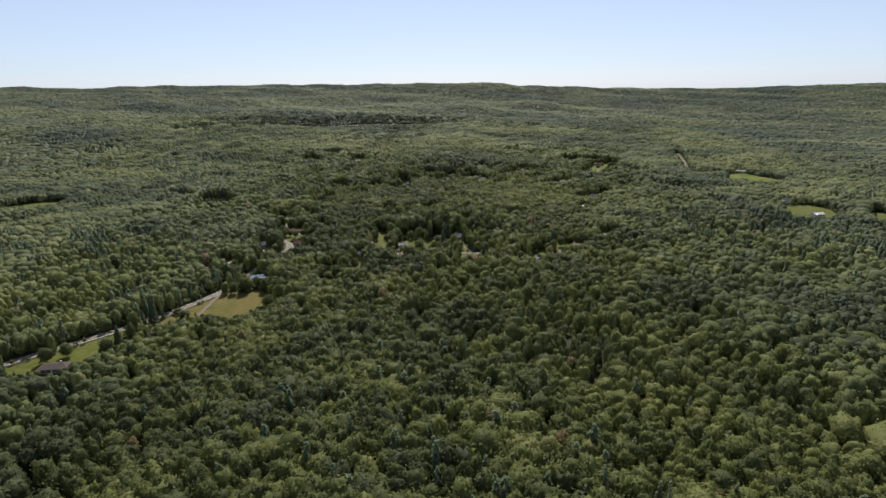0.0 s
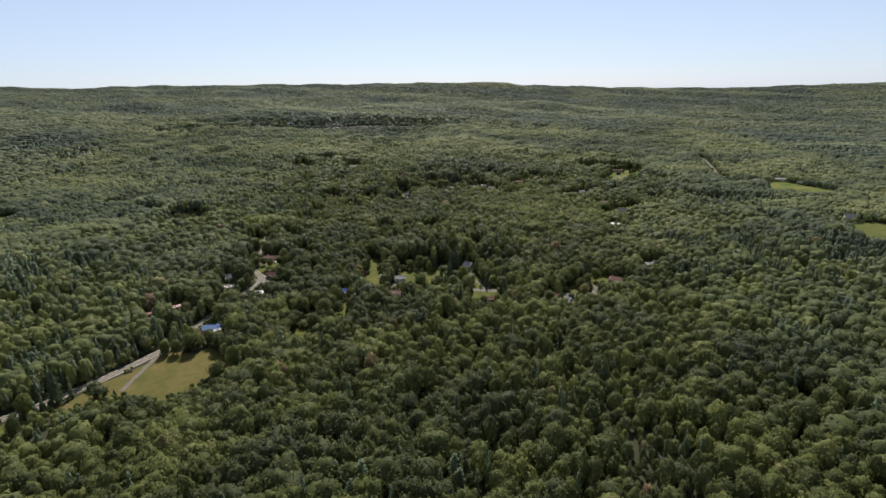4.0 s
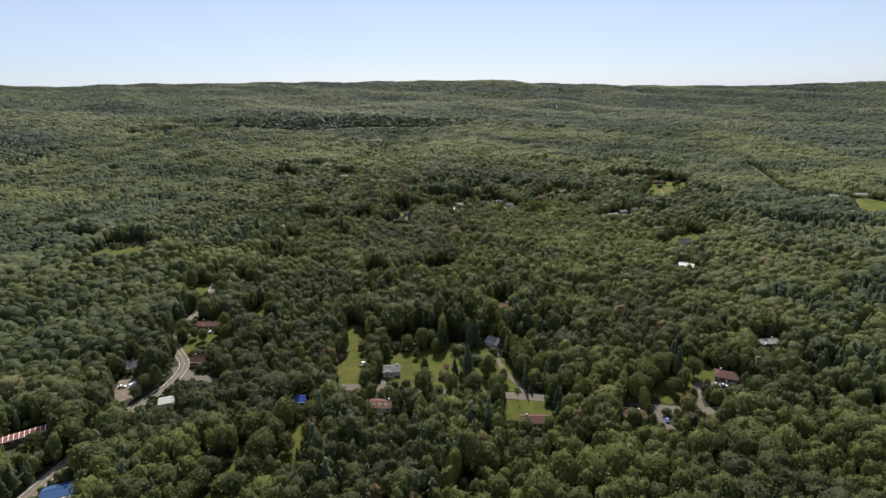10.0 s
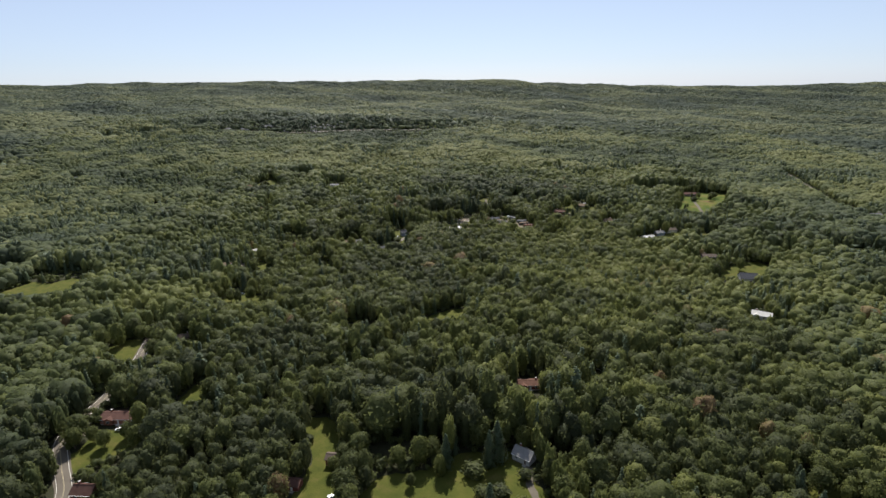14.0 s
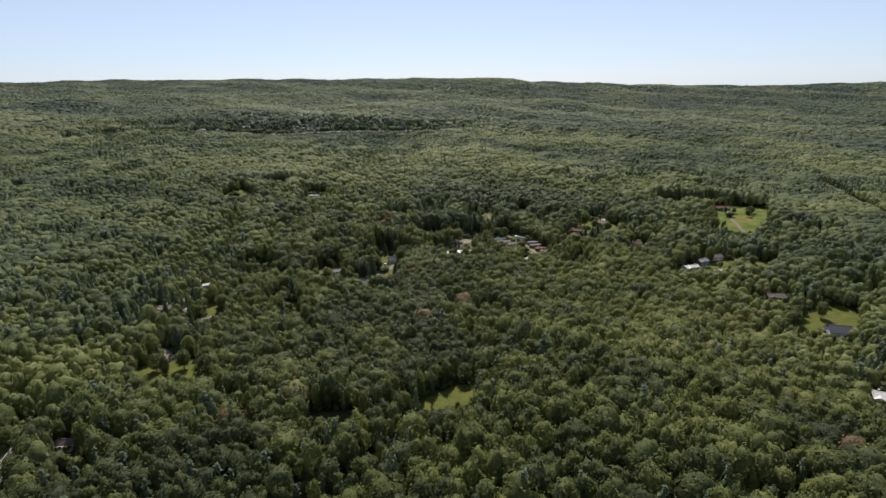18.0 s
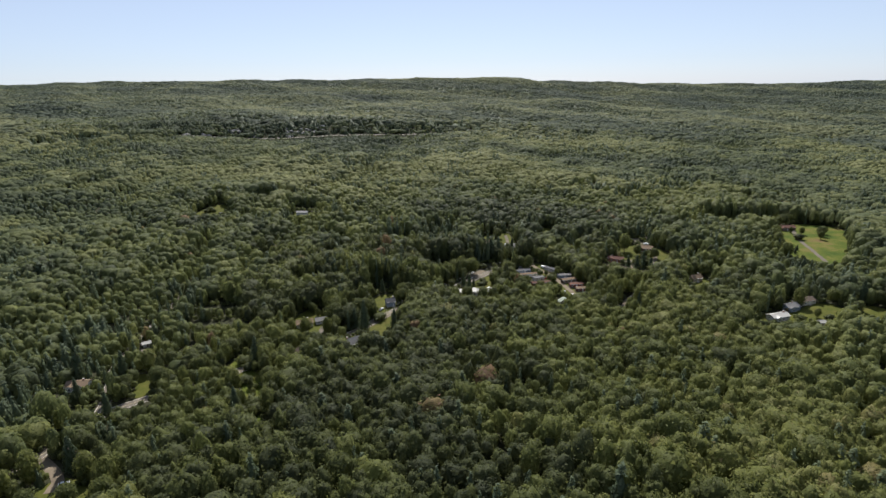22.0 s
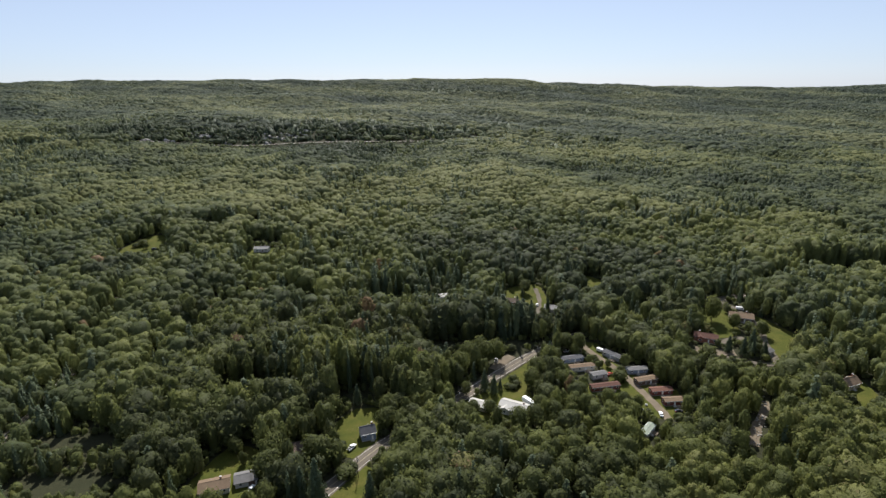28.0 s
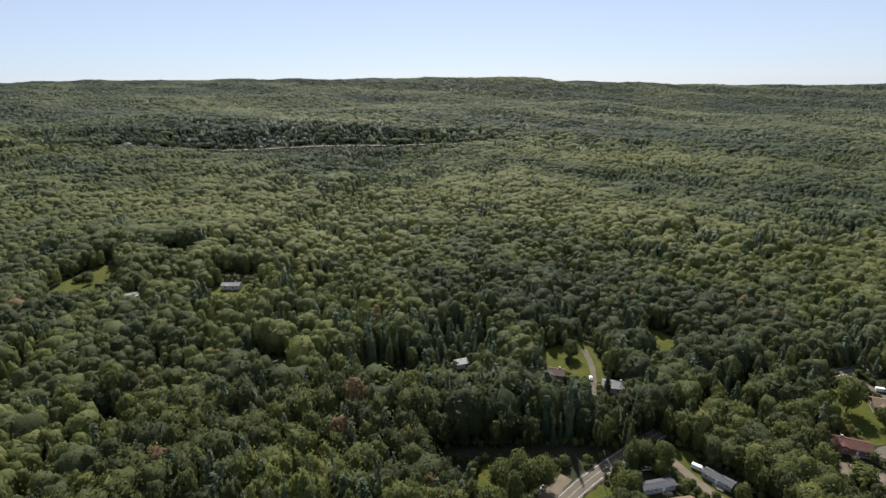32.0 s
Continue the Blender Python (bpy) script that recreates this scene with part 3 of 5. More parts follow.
BUILDINGS += [
    (5, 843, 14, 9, 3.0, -28, "white", "white", "ranch", "white metal-roofed house with crossing gables"),
    (-9, 846, 10, 6, 2.7, -28, "white", "cream", "garage", "white-roofed outbuilding beside the road"),
    (38, 884, 15.0, 4.3, 2.4, 13, "dark_grey", "slate", "trailer", "dark-roofed slate-blue mobile home with clutter around it"),
    (41, 876, 15.5, 4.3, 2.4, 10, "tan", "cream", "trailer", "long tan mobile home beside a round pool"),
    (47, 869, 9.5, 4.3, 2.4, 16, "grey", "white", "trailer", "grey-roofed mobile home with a red car beside it"),
    (47, 859, 17.0, 4.3, 2.4, 10, "red_brown", "red", "trailer", "long rust-brown mobile home on a lawn"),
    (59, 887, 12.5, 4.3, 2.4, -50, "dark_grey", "grey", "trailer", "dark grey mobile home beside the court's drive"),
    (66, 873, 12.0, 4.3, 2.4, 6, "grey", "slate", "trailer", "grey mobile home with an added porch"),
    (67, 864, 13.5, 4.6, 2.4, 15, "tan", "brown", "trailer", "tan-roofed brown mobile home on bare dirt"),
    (70, 855, 12.0, 4.6, 2.4, 6, "brick_red", "red", "trailer", "brick-red roofed mobile home on bare dirt"),
    (72, 847, 11.0, 4.6, 2.4, 4, "tan", "red", "trailer", "tan-roofed red mobile home"),
    (54, 827, 11.0, 3.6, 2.4, 48, "green", "grey", "trailer", "pale green-roofed mobile home among bushes"),
    (111, 901, 14, 8, 3.2, -25, "red_brown", "brick", "ranch", "long dark red house with a chimney"),
    (140, 922, 15, 10, 2.8, -22, "tan", "brown", "ranch", "broad tan-roofed house at the end of a lawn"),
]
BUILDINGS += [
    (18, 951, 10, 8, 2.9, -16, "brown", "brick", "ranch", "brown-roofed brick house in a clearing"),
    (41, 941, 13, 8, 2.8, -16, "pale_grey", "white", "ranch", "pale grey-roofed house beside a gravel drive"),
    (-23, 960, 8, 6, 2.8, 20, "white", "white", "shed", "white-roofed shed among trees"),
    (-214, 1032, 10, 7, 2.8, 25, "white", "white", "shed", "white metal-roofed shed in the woods"),
    (-161, 1047, 14, 7, 2.8, 0, "pale_grey", "white", "ranch", "pale-roofed long house against dark woods"),
    (278, 966, 18, 9, 3.0, 0, "red_brown", "brown", "ranch", "brown-red roofed farmhouse at the top of a field"),
    (412, 852, 15, 9, 3.2, 5, "grey", "white", "ranch", "grey-roofed farmhouse beside a field"),
    (443, 860, 13, 9, 3.2, -5, "pale_grey", "white", "ranch", "white farmhouse at the head of a field"),
    (480, 866, 19, 9, 3.2, -10, "pale_grey", "cream", "ranch", "long pale-roofed farm building beside a field"),
    (494, 838, 14, 9, 3.2, -20, "dark_grey", "cream", "ranch", "dark-roofed farm shed at a field corner"),
    (408, 628, 13, 9, 5.0, -20, "dark_grey", "white", "cottage", "dark-roofed two-storey house on a lawn"),
    (396, 556, 15, 9, 3.0, 10, "white", "white", "ranch", "white-roofed house on a lawn"),
    (-540, 1094, 16, 9, 3.2, 0, "white", "white", "ranch", "lone white-roofed house in far woods"),
    (149, 853, 10, 7, 2.8, 20, "tan", "tan", "cottage", "tan-roofed cottage beside a small lawn"),
    (133, 884, 6, 4, 2.3, 30, "grey", "grey", "shed", "grey shed beside a gravel drive"),
]
VEHICLES = [
    (-154, 456, 60, "van", "white", "white delivery van parked on bare dirt"), (-159, 455, 10, "car", "white", "white car parked on bare dirt"),
    (-51, 473, 60, "pickup", "white", "white pickup parked on a lawn's edge"),
    (79, 425, 80, "car", "blue", "blue car parked on a gravel drive"), (64, 839, 80, "car", "white", "white car parked in the trailer court"),
    (72, 841, 5, "car", "black", "black car parked beside a red mobile home"), (53, 871, 30, "car", "red", "red car parked beside a mobile home"),
    (-58, 820, 60, "pickup", "white", "white pickup on a lawn"), (-88, 799, 80, "car", "white", "white car in front of a garage"),
    (55, 893, -45, "van", "white", "white cargo trailer van on grass"), (146, 934, -20, "van", "white", "white van parked by a tan-roofed house"),
    (2, 885, 70, "car", "white", "white car on a dirt turnout"), (114, 450, -20, "car", "silver", "silver car beside a red-brown house"),
    (124, 451, 60, "car", "white", "white car beside a red-brown house"), (-141, 511, 0, "car", "white", "white car behind a brick house"),
    (12, 848, -55, "camper", "white", "long white camper trailer beside a white house"),
    (6, 847, -30, "car", "silver", "silver car between white roofs"), (33, 949, 80, "car", "white", "white car on a gravel drive"),
    (-244, 1049, 10, "van", "black", "dark van at a meadow's edge"), (38, 893, 5, "car", "silver", "silver car by the road in shade"),
    (-148, 664, 25, "car", "silver", "silver car in a shady yard"),
]


# ---- makers ----
def part(name, bm, mat, parent=None, label="", smooth_faces=False):
    me = bpy.data.meshes.new(name)
    bm.to_mesh(me)
    bm.free()
    me.materials.append(mat)
    if smooth_faces:
        me.polygons.foreach_set("use_smooth", [True] * len(me.polygons))
    ob = new(name, me)
    ob.parent = parent
    if label:
        ob["label"] = label
    return ob


def sheet(name, verts, faces, mat, tint=None):
    """One mesh object from arrays."""
    me = bpy.data.meshes.new(name)
    me.from_pydata(verts, [], faces)
    if tint is not None:
        a = me.attributes.new("tint", "FLOAT", "POINT")
        a.data.foreach_set("value", np.asarray(tint, np.float32))
    me.materials.append(mat)
    me.update()
    return new(name, me)


def block(bm, x, y, z, sx, sy, sz, m=None, bevel=0.0):
    """A box with its base centre at x, y, z."""
    t = Matrix.Translation((x, y, z + sz / 2)) @ Matrix.Diagonal((sx, sy, sz, 1))
    r = bmesh.ops.create_cube(bm, size=1, matrix=(m @ t) if m else t)
    if bevel:
        vs = set(r["verts"])
        bmesh.ops.bevel(bm, geom=[e for e in bm.edges if e.verts[0] in vs and e.verts[1] in vs], offset=bevel, segments=1, affect="EDGES")
    return bm


def boxed(x, y, z, sx, sy, sz, m=None, bevel=0.0):
    return block(bmesh.new(), x, y, z, sx, sy, sz, m, bevel)


def rod(bm, a, b, r0, r1, sides=6):
    a, b = Vector(a), Vector(b)
    q = (b - a).to_track_quat("Z", "Y").to_matrix().to_4x4()
    bmesh.ops.create_cone(bm, cap_ends=True, segments=sides, radius1=r0, radius2=r1, depth=(b - a).length, matrix=Matrix.Translation((a + b) / 2) @ q)
    return bm


def prism(bm, outline, y0, y1):
    """An outline in x, z drawn out from y0 to y1."""
    lo = [bm.verts.new((x, y0, z)) for x, z in outline]
    hi = [bm.verts.new((x, y1, z)) for x, z in outline]
    k = len(outline)
    bm.faces.new(lo)
    bm.faces.new(hi[::-1])
    for i in range(k):
        bm.faces.new((lo[i], hi[i], hi[(i + 1) % k], lo[(i + 1) % k]))
    bmesh.ops.recalc_face_normals(bm, faces=bm.faces)
    return bm


def polyline(points, step):
    """Evenly spaced points along a smooth curve through the plan's points, in metres."""
    p = np.array(points, float) * UNIT
    p = np.vstack([2 * p[0] - p[1], p, 2 * p[-1] - p[-2]])
    out = []
    for i in range(1, len(p) - 2):
        k = max(2, int(np.linalg.norm(p[i + 1] - p[i]) / step))
        for u in np.arange(k) / k:
            out.append(0.5 * (2 * p[i] + (p[i + 1] - p[i - 1]) * u + (2 * p[i - 1] - 5 * p[i] + 4 * p[i + 1] - p[i + 2]) * u * u + (3 * p[i] - p[i - 1] - 3 * p[i + 1] + p[i + 2]) * u ** 3))
    out.append(p[-2])
    return np.array(out)


def ribbon(path, off0, off1, up, ragged=0.0, rng=None, thick=0.0):
    """A strip along a path between two side offsets, lying on the ground."""
    d = np.gradient(path, axis=0)
    nrm = np.stack([-d[:, 1], d[:, 0]], 1) / np.linalg.norm(d, axis=1)[:, None]
    cols = [off0 + (off1 - off0) * u for u in ((0, 0.5, 1) if abs(off1 - off0) > 1.5 else (0, 1))]
    vs = []
    for j, o in enumerate(cols):
        w = ragged * (rng.standard_normal(len(path)) if ragged and j in (0, len(cols) - 1) else 0)
        q = path + nrm * (o + w)[:, None] if ragged and j in (0, len(cols) - 1) else path + nrm * o
        vs.append(np.column_stack([q, land(q[:, 0], q[:, 1]) + up]))
    k, c = len(path), len(cols)
    v = np.concatenate(vs)
    f = [(j * k + i, (j + 1) * k + i, (j + 1) * k + i + 1, j * k + i + 1) for j in range(c - 1) for i in range(k - 1)]
    return v, [t[::-1] for t in f]


def inside(px, py, poly):
    """Which of the points lie in the polygon."""
    r = np.zeros(px.shape, bool)
    for (x0, y0), (x1, y1) in zip(poly, poly[1:] + poly[:1]):
        if y0 != y1:
            r ^= ((y0 > py) != (y1 > py)) & (px < (x1 - x0) * (py - y0) / (y1 - y0) + x0)
    return r


def closed_curve(poly, step, rng, jag):
    """A polygon of the plan as a wavering outline in metres."""
    p = np.array(poly, float) * UNIT
    k = len(p)
    out = []
    for i in range(k):
        a, b, c, d = p[i - 1], p[i], p[(i + 1) % k], p[(i + 2) % k]
        m = max(2, int(np.linalg.norm(c - b) / step))
        for u in np.arange(m) / m:
            smooth_pt = 0.5 * (2 * b + (c - a) * u + (2 * a - 5 * b + 4 * c - d) * u * u + (3 * b - a - 3 * c + d) * u ** 3)
            out.append(0.6 * (b + (c - b) * u) + 0.4 * smooth_pt + rng.normal(0, jag, 2))
    return [tuple(q) for q in out]


# ---- ground ----
def spread(fine0, fine1, step, far0, far1, grow=1.12, most=70):
    mid = list(np.arange(fine0, fine1 + 0.1, step))
    a, s = [], step
    while (a[-1] if a else fine0) > far0:
        s = min(s * grow, most)
        a.append((a[-1] if a else fine0) - s)
    b, s = [], step
    while (b[-1] if b else fine1) < far1:
        s = min(s * grow, most)
        b.append((b[-1] if b else fine1) + s)
    return np.array(a[::-1] + mid + b)


gx, gy = spread(-360, 360, 12, -5200, 5200), spread(120, 1500, 12, -1500, 6500, 1.06, 32)
GX, GY = np.meshgrid(gx, gy)
GZ = land(GX, GY)
nx, ny = len(gx), len(gy)
idx = np.arange(nx * ny).reshape(ny, nx)
gf = np.stack([idx[:-1, :-1], idx[:-1, 1:], idx[1:, 1:], idx[1:, :-1]], -1).reshape(-1, 4)
tagged(sheet("ground", np.column_stack([GX.ravel(), GY.ravel(), GZ.ravel()]), gf.tolist(), FLOOR_M), "brown-green forest floor rolling up to a far ridge", "ground", kind="structure")

rng = np.random.default_rng(5)
CELL, MX0, MY0, MW, MH = 1.5, -830.0, 100.0, 1110, 1000
mask = np.zeros((MH, MW), bool)     # open ground
mxx, myy = np.meshgrid(MX0 + (np.arange(MW) + 0.5) * CELL, MY0 + (np.arange(MH) + 0.5) * CELL)


def stamp(px, py, r, grid=None):
    grid = mask if grid is None else grid
    for x, y in zip(px, py):
        i0, i1 = int((x - r - MX0) / CELL), int((x + r - MX0) / CELL) + 1
        j0, j1 = int((y - r - MY0) / CELL), int((y + r - MY0) / CELL) + 1
        i0, j0 = max(i0, 0), max(j0, 0)
        if i1 <= i0 or j1 <= j0 or i0 >= MW or j0 >= MH:
            continue
        grid[j0:j1, i0:i1] |= (mxx[j0:j1, i0:i1] - x) ** 2 + (myy[j0:j1, i0:i1] - y) ** 2 < r * r


from mathutils.geometry import delaunay_2d_cdt
LAWN_LABEL = {"hayfield": "dry yellow-green hayfield with worn patches", "verge": "mown grass verge beside the road", "lawn": "green mown lawn between trees", "meadow": "rough green meadow in the woods", "field": "bright green sloping field with tyre tracks"}
outlines = []
for kind_name, mat, poly in LAWNS:
    edge = closed_curve(poly, 3.0, rng, 0.35)
    outlines.append(edge)
    ex, ey = [q[0] for q in edge], [q[1] for q in edge]
    ax, ay = np.meshgrid(np.arange(min(ex), max(ex), 6.0), np.arange(min(ey), max(ey), 6.0))
    ok = inside(ax, ay, edge)
    pts = [Vector(q) for q in edge] + [Vector(q) for q in zip(ax[ok], ay[ok])]
    vs, _, fs, *_ = delaunay_2d_cdt(pts, [(i, (i + 1) % len(edge)) for i in range(len(edge))], [], 1, 1e-4)
    va = np.array([tuple(v) for v in vs])
    z = land(va[:, 0], va[:, 1]) + 0.14
    fs = [f if (vs[f[1]] - vs[f[0]]).cross(vs[f[2]] - vs[f[0]]) > 0 else f[::-1] for f in fs]
    tagged(sheet(kind_name, np.column_stack([va, z]), [tuple(f) for f in fs], mat), LAWN_LABEL[kind_name], "lawn", kind="structure")
    i0, i1 = int((min(ex) - MX0) / CELL), int((max(ex) - MX0) / CELL) + 1
    j0, j1 = int((min(ey) - MY0) / CELL), int((max(ey) - MY0) / CELL) + 1
    i0, j0 = max(i0, 0), max(j0, 0)
    mask[j0:j1, i0:i1] |= inside(mxx[j0:j1, i0:i1], myy[j0:j1, i0:i1], edge)

lawn_mask = mask.copy()
open_road = np.zeros_like(mask)
for rname, (pts, width, mat) in ROADS.items():
    path = polyline(pts, 3.0)
    px_, py_ = path[:, 0] / UNIT, path[:, 1] / UNIT
    if rname == "road":
        hidden = (py_ > 540) & ((py_ < 700) | (py_ > 714)) | (py_ > 406) & (py_ < 430) | (py_ > 367) & (py_ < 383) | (py_ > 482) & (py_ < 499) | (py_ > 506) & (py_ < 526)
        wide_open = (py_ > 383) & (py_ < 404) | (py_ > 432) & (py_ < 480) | (py_ > 499) & (py_ < 505) | (py_ > 527) & (py_ < 538) | (py_ > 706) & (py_ < 712)
    elif rname == "side_road":
        hidden = (px_ > 24) | (py_ < 784) & (px_ > -152) | (px_ > -46) & (px_ < -20)
        wide_open = ~hidden
    else:
        hidden = ~((px_ < -120) | (np.abs(px_ + 56) < 7) | (np.abs(px_ - 25) < 7) | (np.abs(px_ - 92) < 11))
        wide_open = ~hidden
    stamp(path[wide_open, 0], path[wide_open, 1], 3.0, open_road)
    stamp(path[~hidden, 0], path[~hidden, 1], width / 2 + 2.2)
    stamp(path[hidden, 0], path[hidden, 1], width / 2 - 1.4)
    v, f = ribbon(path, -width / 2 - 0.7, width / 2 + 0.7, 0.17, 0.2, rng)
    tagged(sheet("verge_strip", v, f, GRAVEL), "pale gravel shoulder along the road", "shoulder", kind="structure")
    v, f = ribbon(path, -width / 2, width / 2, 0.23)
    road_ob = tagged(sheet("road", v, f, mat), "grey patched asphalt country road with painted lines", "road", kind="structure")
    if rname != "lane":
        for name, a, b, m in (("edge_line", -width / 2 + 0.2, -width / 2 + 0.38, LINE_W), ("edge_line", width / 2 - 0.38, width / 2 - 0.2, LINE_W), ("centre_line", -0.2, -0.08, LINE_Y), ("centre_line", 0.08, 0.2, LINE_Y)):
            v, f = ribbon(path, a, b, 0.25)
            sheet(name, v, f, m).parent = road_ob
road_mask = mask & ~lawn_mask
for pts, width, mat in DRIVES:
    path = polyline(pts, 2.5)
    stamp(path[:, 0], path[:, 1], width / 2 + 1.5)
    v, f = ribbon(path, -width / 2, width / 2, 0.19, 0.18, rng)
    tagged(sheet("driveway", v, f, mat), "pale worn driveway leading off the road", "driveway", kind="structure")
hw = polyline(HIGHWAY, 12.0)
v, f = ribbon(hw, -4, 4, 0.5)
hob = tagged(sheet("highway", v, f, ASPHALT), "far grey highway cut through the hillside woods", "highway", kind="structure")
for a in (-3.7, -0.3, 0.1, 3.5):
    v, f = ribbon(hw, a, a + 0.25, 0.56)
    sheet("lane_line", v, f, LINE_W).parent = hob

for x, y, ln, wd, *_ in BUILDINGS:
    c = at(x, y)
    stamp([c.x], [c.y], max(ln, wd) / 2 + 1.0)
for x, y, *_ in VEHICLES:
    c = at(x, y)
    stamp([c.x], [c.y], 3.5)
gap_mask = np.zeros_like(mask)
for gx_, gy_, gw_, gd_ in GAPS:
    gap_mask |= ((mxx / UNIT - gx_) / gw_) ** 2 + ((myy / UNIT - gy_) / min(gd_, 3.6)) ** 2 < 1
lawn_mask |= mask & ~road_mask | open_road
mask |= gap_mask
room = np.full(mask.shape, 99.0)     # how far the next open place lies behind, in metres, looking away from the flight: the growth before it is low
lean = np.clip(mxx / UNIT / 165, -0.82, 0.82)
jj, ii = np.indices(mask.shape)
for s in range(1, 27):
    ahead = lawn_mask[np.clip(jj + s, 0, MH - 1), np.clip(ii + np.round(lean * s).astype(int), 0, MW - 1)]
    if s < 13:
        ahead = ahead | gap_mask[np.clip(jj + s, 0, MH - 1), np.clip(ii + np.round(lean * s).astype(int), 0, MW - 1)]
    room = np.where(ahead & (room > 90), s * CELL, room)


def looked_up(grid, x, y, other=False):
    i, j = ((x - MX0) / CELL).astype(int), ((y - MY0) / CELL).astype(int)
    ok = (i >= 0) & (i < MW) & (j >= 0) & (j < MH)
    r = np.full(x.shape, other)
    r[ok] = grid[j[ok], i[ok]]
    return r


# ---- trees ----
def ico(sub):
    bm = bmesh.new()
    bmesh.ops.create_icosphere(bm, subdivisions=sub, radius=1)
    bm.verts.ensure_lookup_table()
    v = np.array([x.co[:] for x in bm.verts])
    f = np.array([[q.index for q in t.verts] for t in bm.faces])
    bm.free()
    return v, f


CROWN_FORM = {"round": (0.96, 0.50, 0.50), "tall": (0.86, 0.56, 0.44), "cone": (0.80, 0.92, 0.08)}


def crown(rng, sprays, size, form="round", low=-0.5, sides=8, levels=(0.72, 0.2), core=0.86, loose=0.0, stir=0.26, puffs=9, tight=11):
    """A unit crown, radius 1 across and height 0 to 1: a lumpy dim core under a cloud of leaf sprays."""
    ax, az, cz = CROWN_FORM[form]
    lumps = rng.normal(size=(rng.integers(puffs, puffs * 3 // 2 + 2), 3))
    lumps[:, 2] = np.abs(lumps[:, 2]) * 0.7 + 0.05
    lumps /= np.linalg.norm(lumps, axis=1)[:, None]
    gain = rng.uniform(0.10, 0.30 + loose, len(lumps))
    phase = rng.uniform(0, 6.28)

    def skin(d, k):
        if form == "cone":
            h = np.clip((d[:, 2] - low) / (1 - low), 0, 1)
            a = np.arctan2(d[:, 1], d[:, 0])
            r = k * (ax * (1 - h) ** 0.8 + 0.03) * (0.86 + 0.22 * np.sin(h * 22 + 2 * np.sin(3 * a + phase)))
            return np.column_stack([r * np.cos(a), r * np.sin(a), cz + az * h * k])
        r = k * (0.80 + (gain * np.exp(-tight * (1 - d @ lumps.T))).max(1))
        return d * np.array([ax, ax, az]) * r[:, None] + np.array([0, 0, cz])

    ring = [(0.0, 0.0, 1.0)]
    for z in (*levels, low):
        q = math.sqrt(1 - z * z)
        ring += [(q * math.cos(a), q * math.sin(a), z) for a in np.arange(sides) * 2 * math.pi / sides + rng.uniform(0, 1)]
    V = [skin(np.array(ring), core) * rng.uniform(0.93, 1.06, (len(ring), 1))]
    F = [np.array([(0, 1 + i, 1 + (i + 1) % sides) for i in range(sides)])]
    for b in range(len(levels)):
        o = 1 + b * sides
        F.append(np.array([q for i in range(sides) for q in ((o + i, o + sides + i, o + (i + 1) % sides), (o + (i + 1) % sides, o + sides + i, o + sides + (i + 1) % sides))]))
    n0 = len(ring)
    if sprays:
        z = rng.uniform(low, 1, sprays)
        a = rng.uniform(0, 2 * math.pi, sprays)
        q = np.sqrt(1 - z * z)
        d = np.column_stack([q * np.cos(a), q * np.sin(a), z])
        c = skin(d, 1.0) * np.array([1, 1, 1.0])
        c[:, :2] *= rng.uniform(0.95 - loose, 1.12 + loose * 0.6, sprays)[:, None]
        c[:, 2] += rng.normal(0, 0.015, sprays)
        nrm = d / np.array([ax, ax, 0.7]) + rng.normal(0, stir + loose * 1.3, d.shape) + np.array([0, 0, max(0.0, 0.46 - stir)])
        nrm /= np.linalg.norm(nrm, axis=1)[:, None]
        t = np.cross(nrm, rng.normal(size=d.shape))
        t /= np.linalg.norm(t, axis=1)[:, None]
        u = np.cross(nrm, t)
        s = size * rng.uniform(0.6, 1.4, (sprays, 3))
        zs = np.array([1, 1, 0.45])
        V.append(np.stack([c + t * s[:, :1] * zs, c + (-0.5 * t + 0.87 * u) * s[:, 1:2] * zs, c + (-0.5 * t - 0.87 * u) * s[:, 2:] * zs], 1).reshape(-1, 3))
        F.append(n0 + np.arange(sprays * 3).reshape(-1, 3))
    return np.concatenate(V), np.concatenate(F)


def fbm(x, y, scale, seed):
    """A smooth field of about -1 to 1 over the land."""
    r = np.random.default_rng(seed)
    s = np.zeros(np.shape(x))
    for k in range(10):
        a, w = r.uniform(0, 2 * math.pi), r.uniform(0.5, 2.0) / scale
        s = s + np.sin((x * math.cos(a) + y * math.sin(a)) * w * 2 * math.pi + r.uniform(0, 7)) / (0.7 + 0.5 * w * scale)
    return s / 2.4


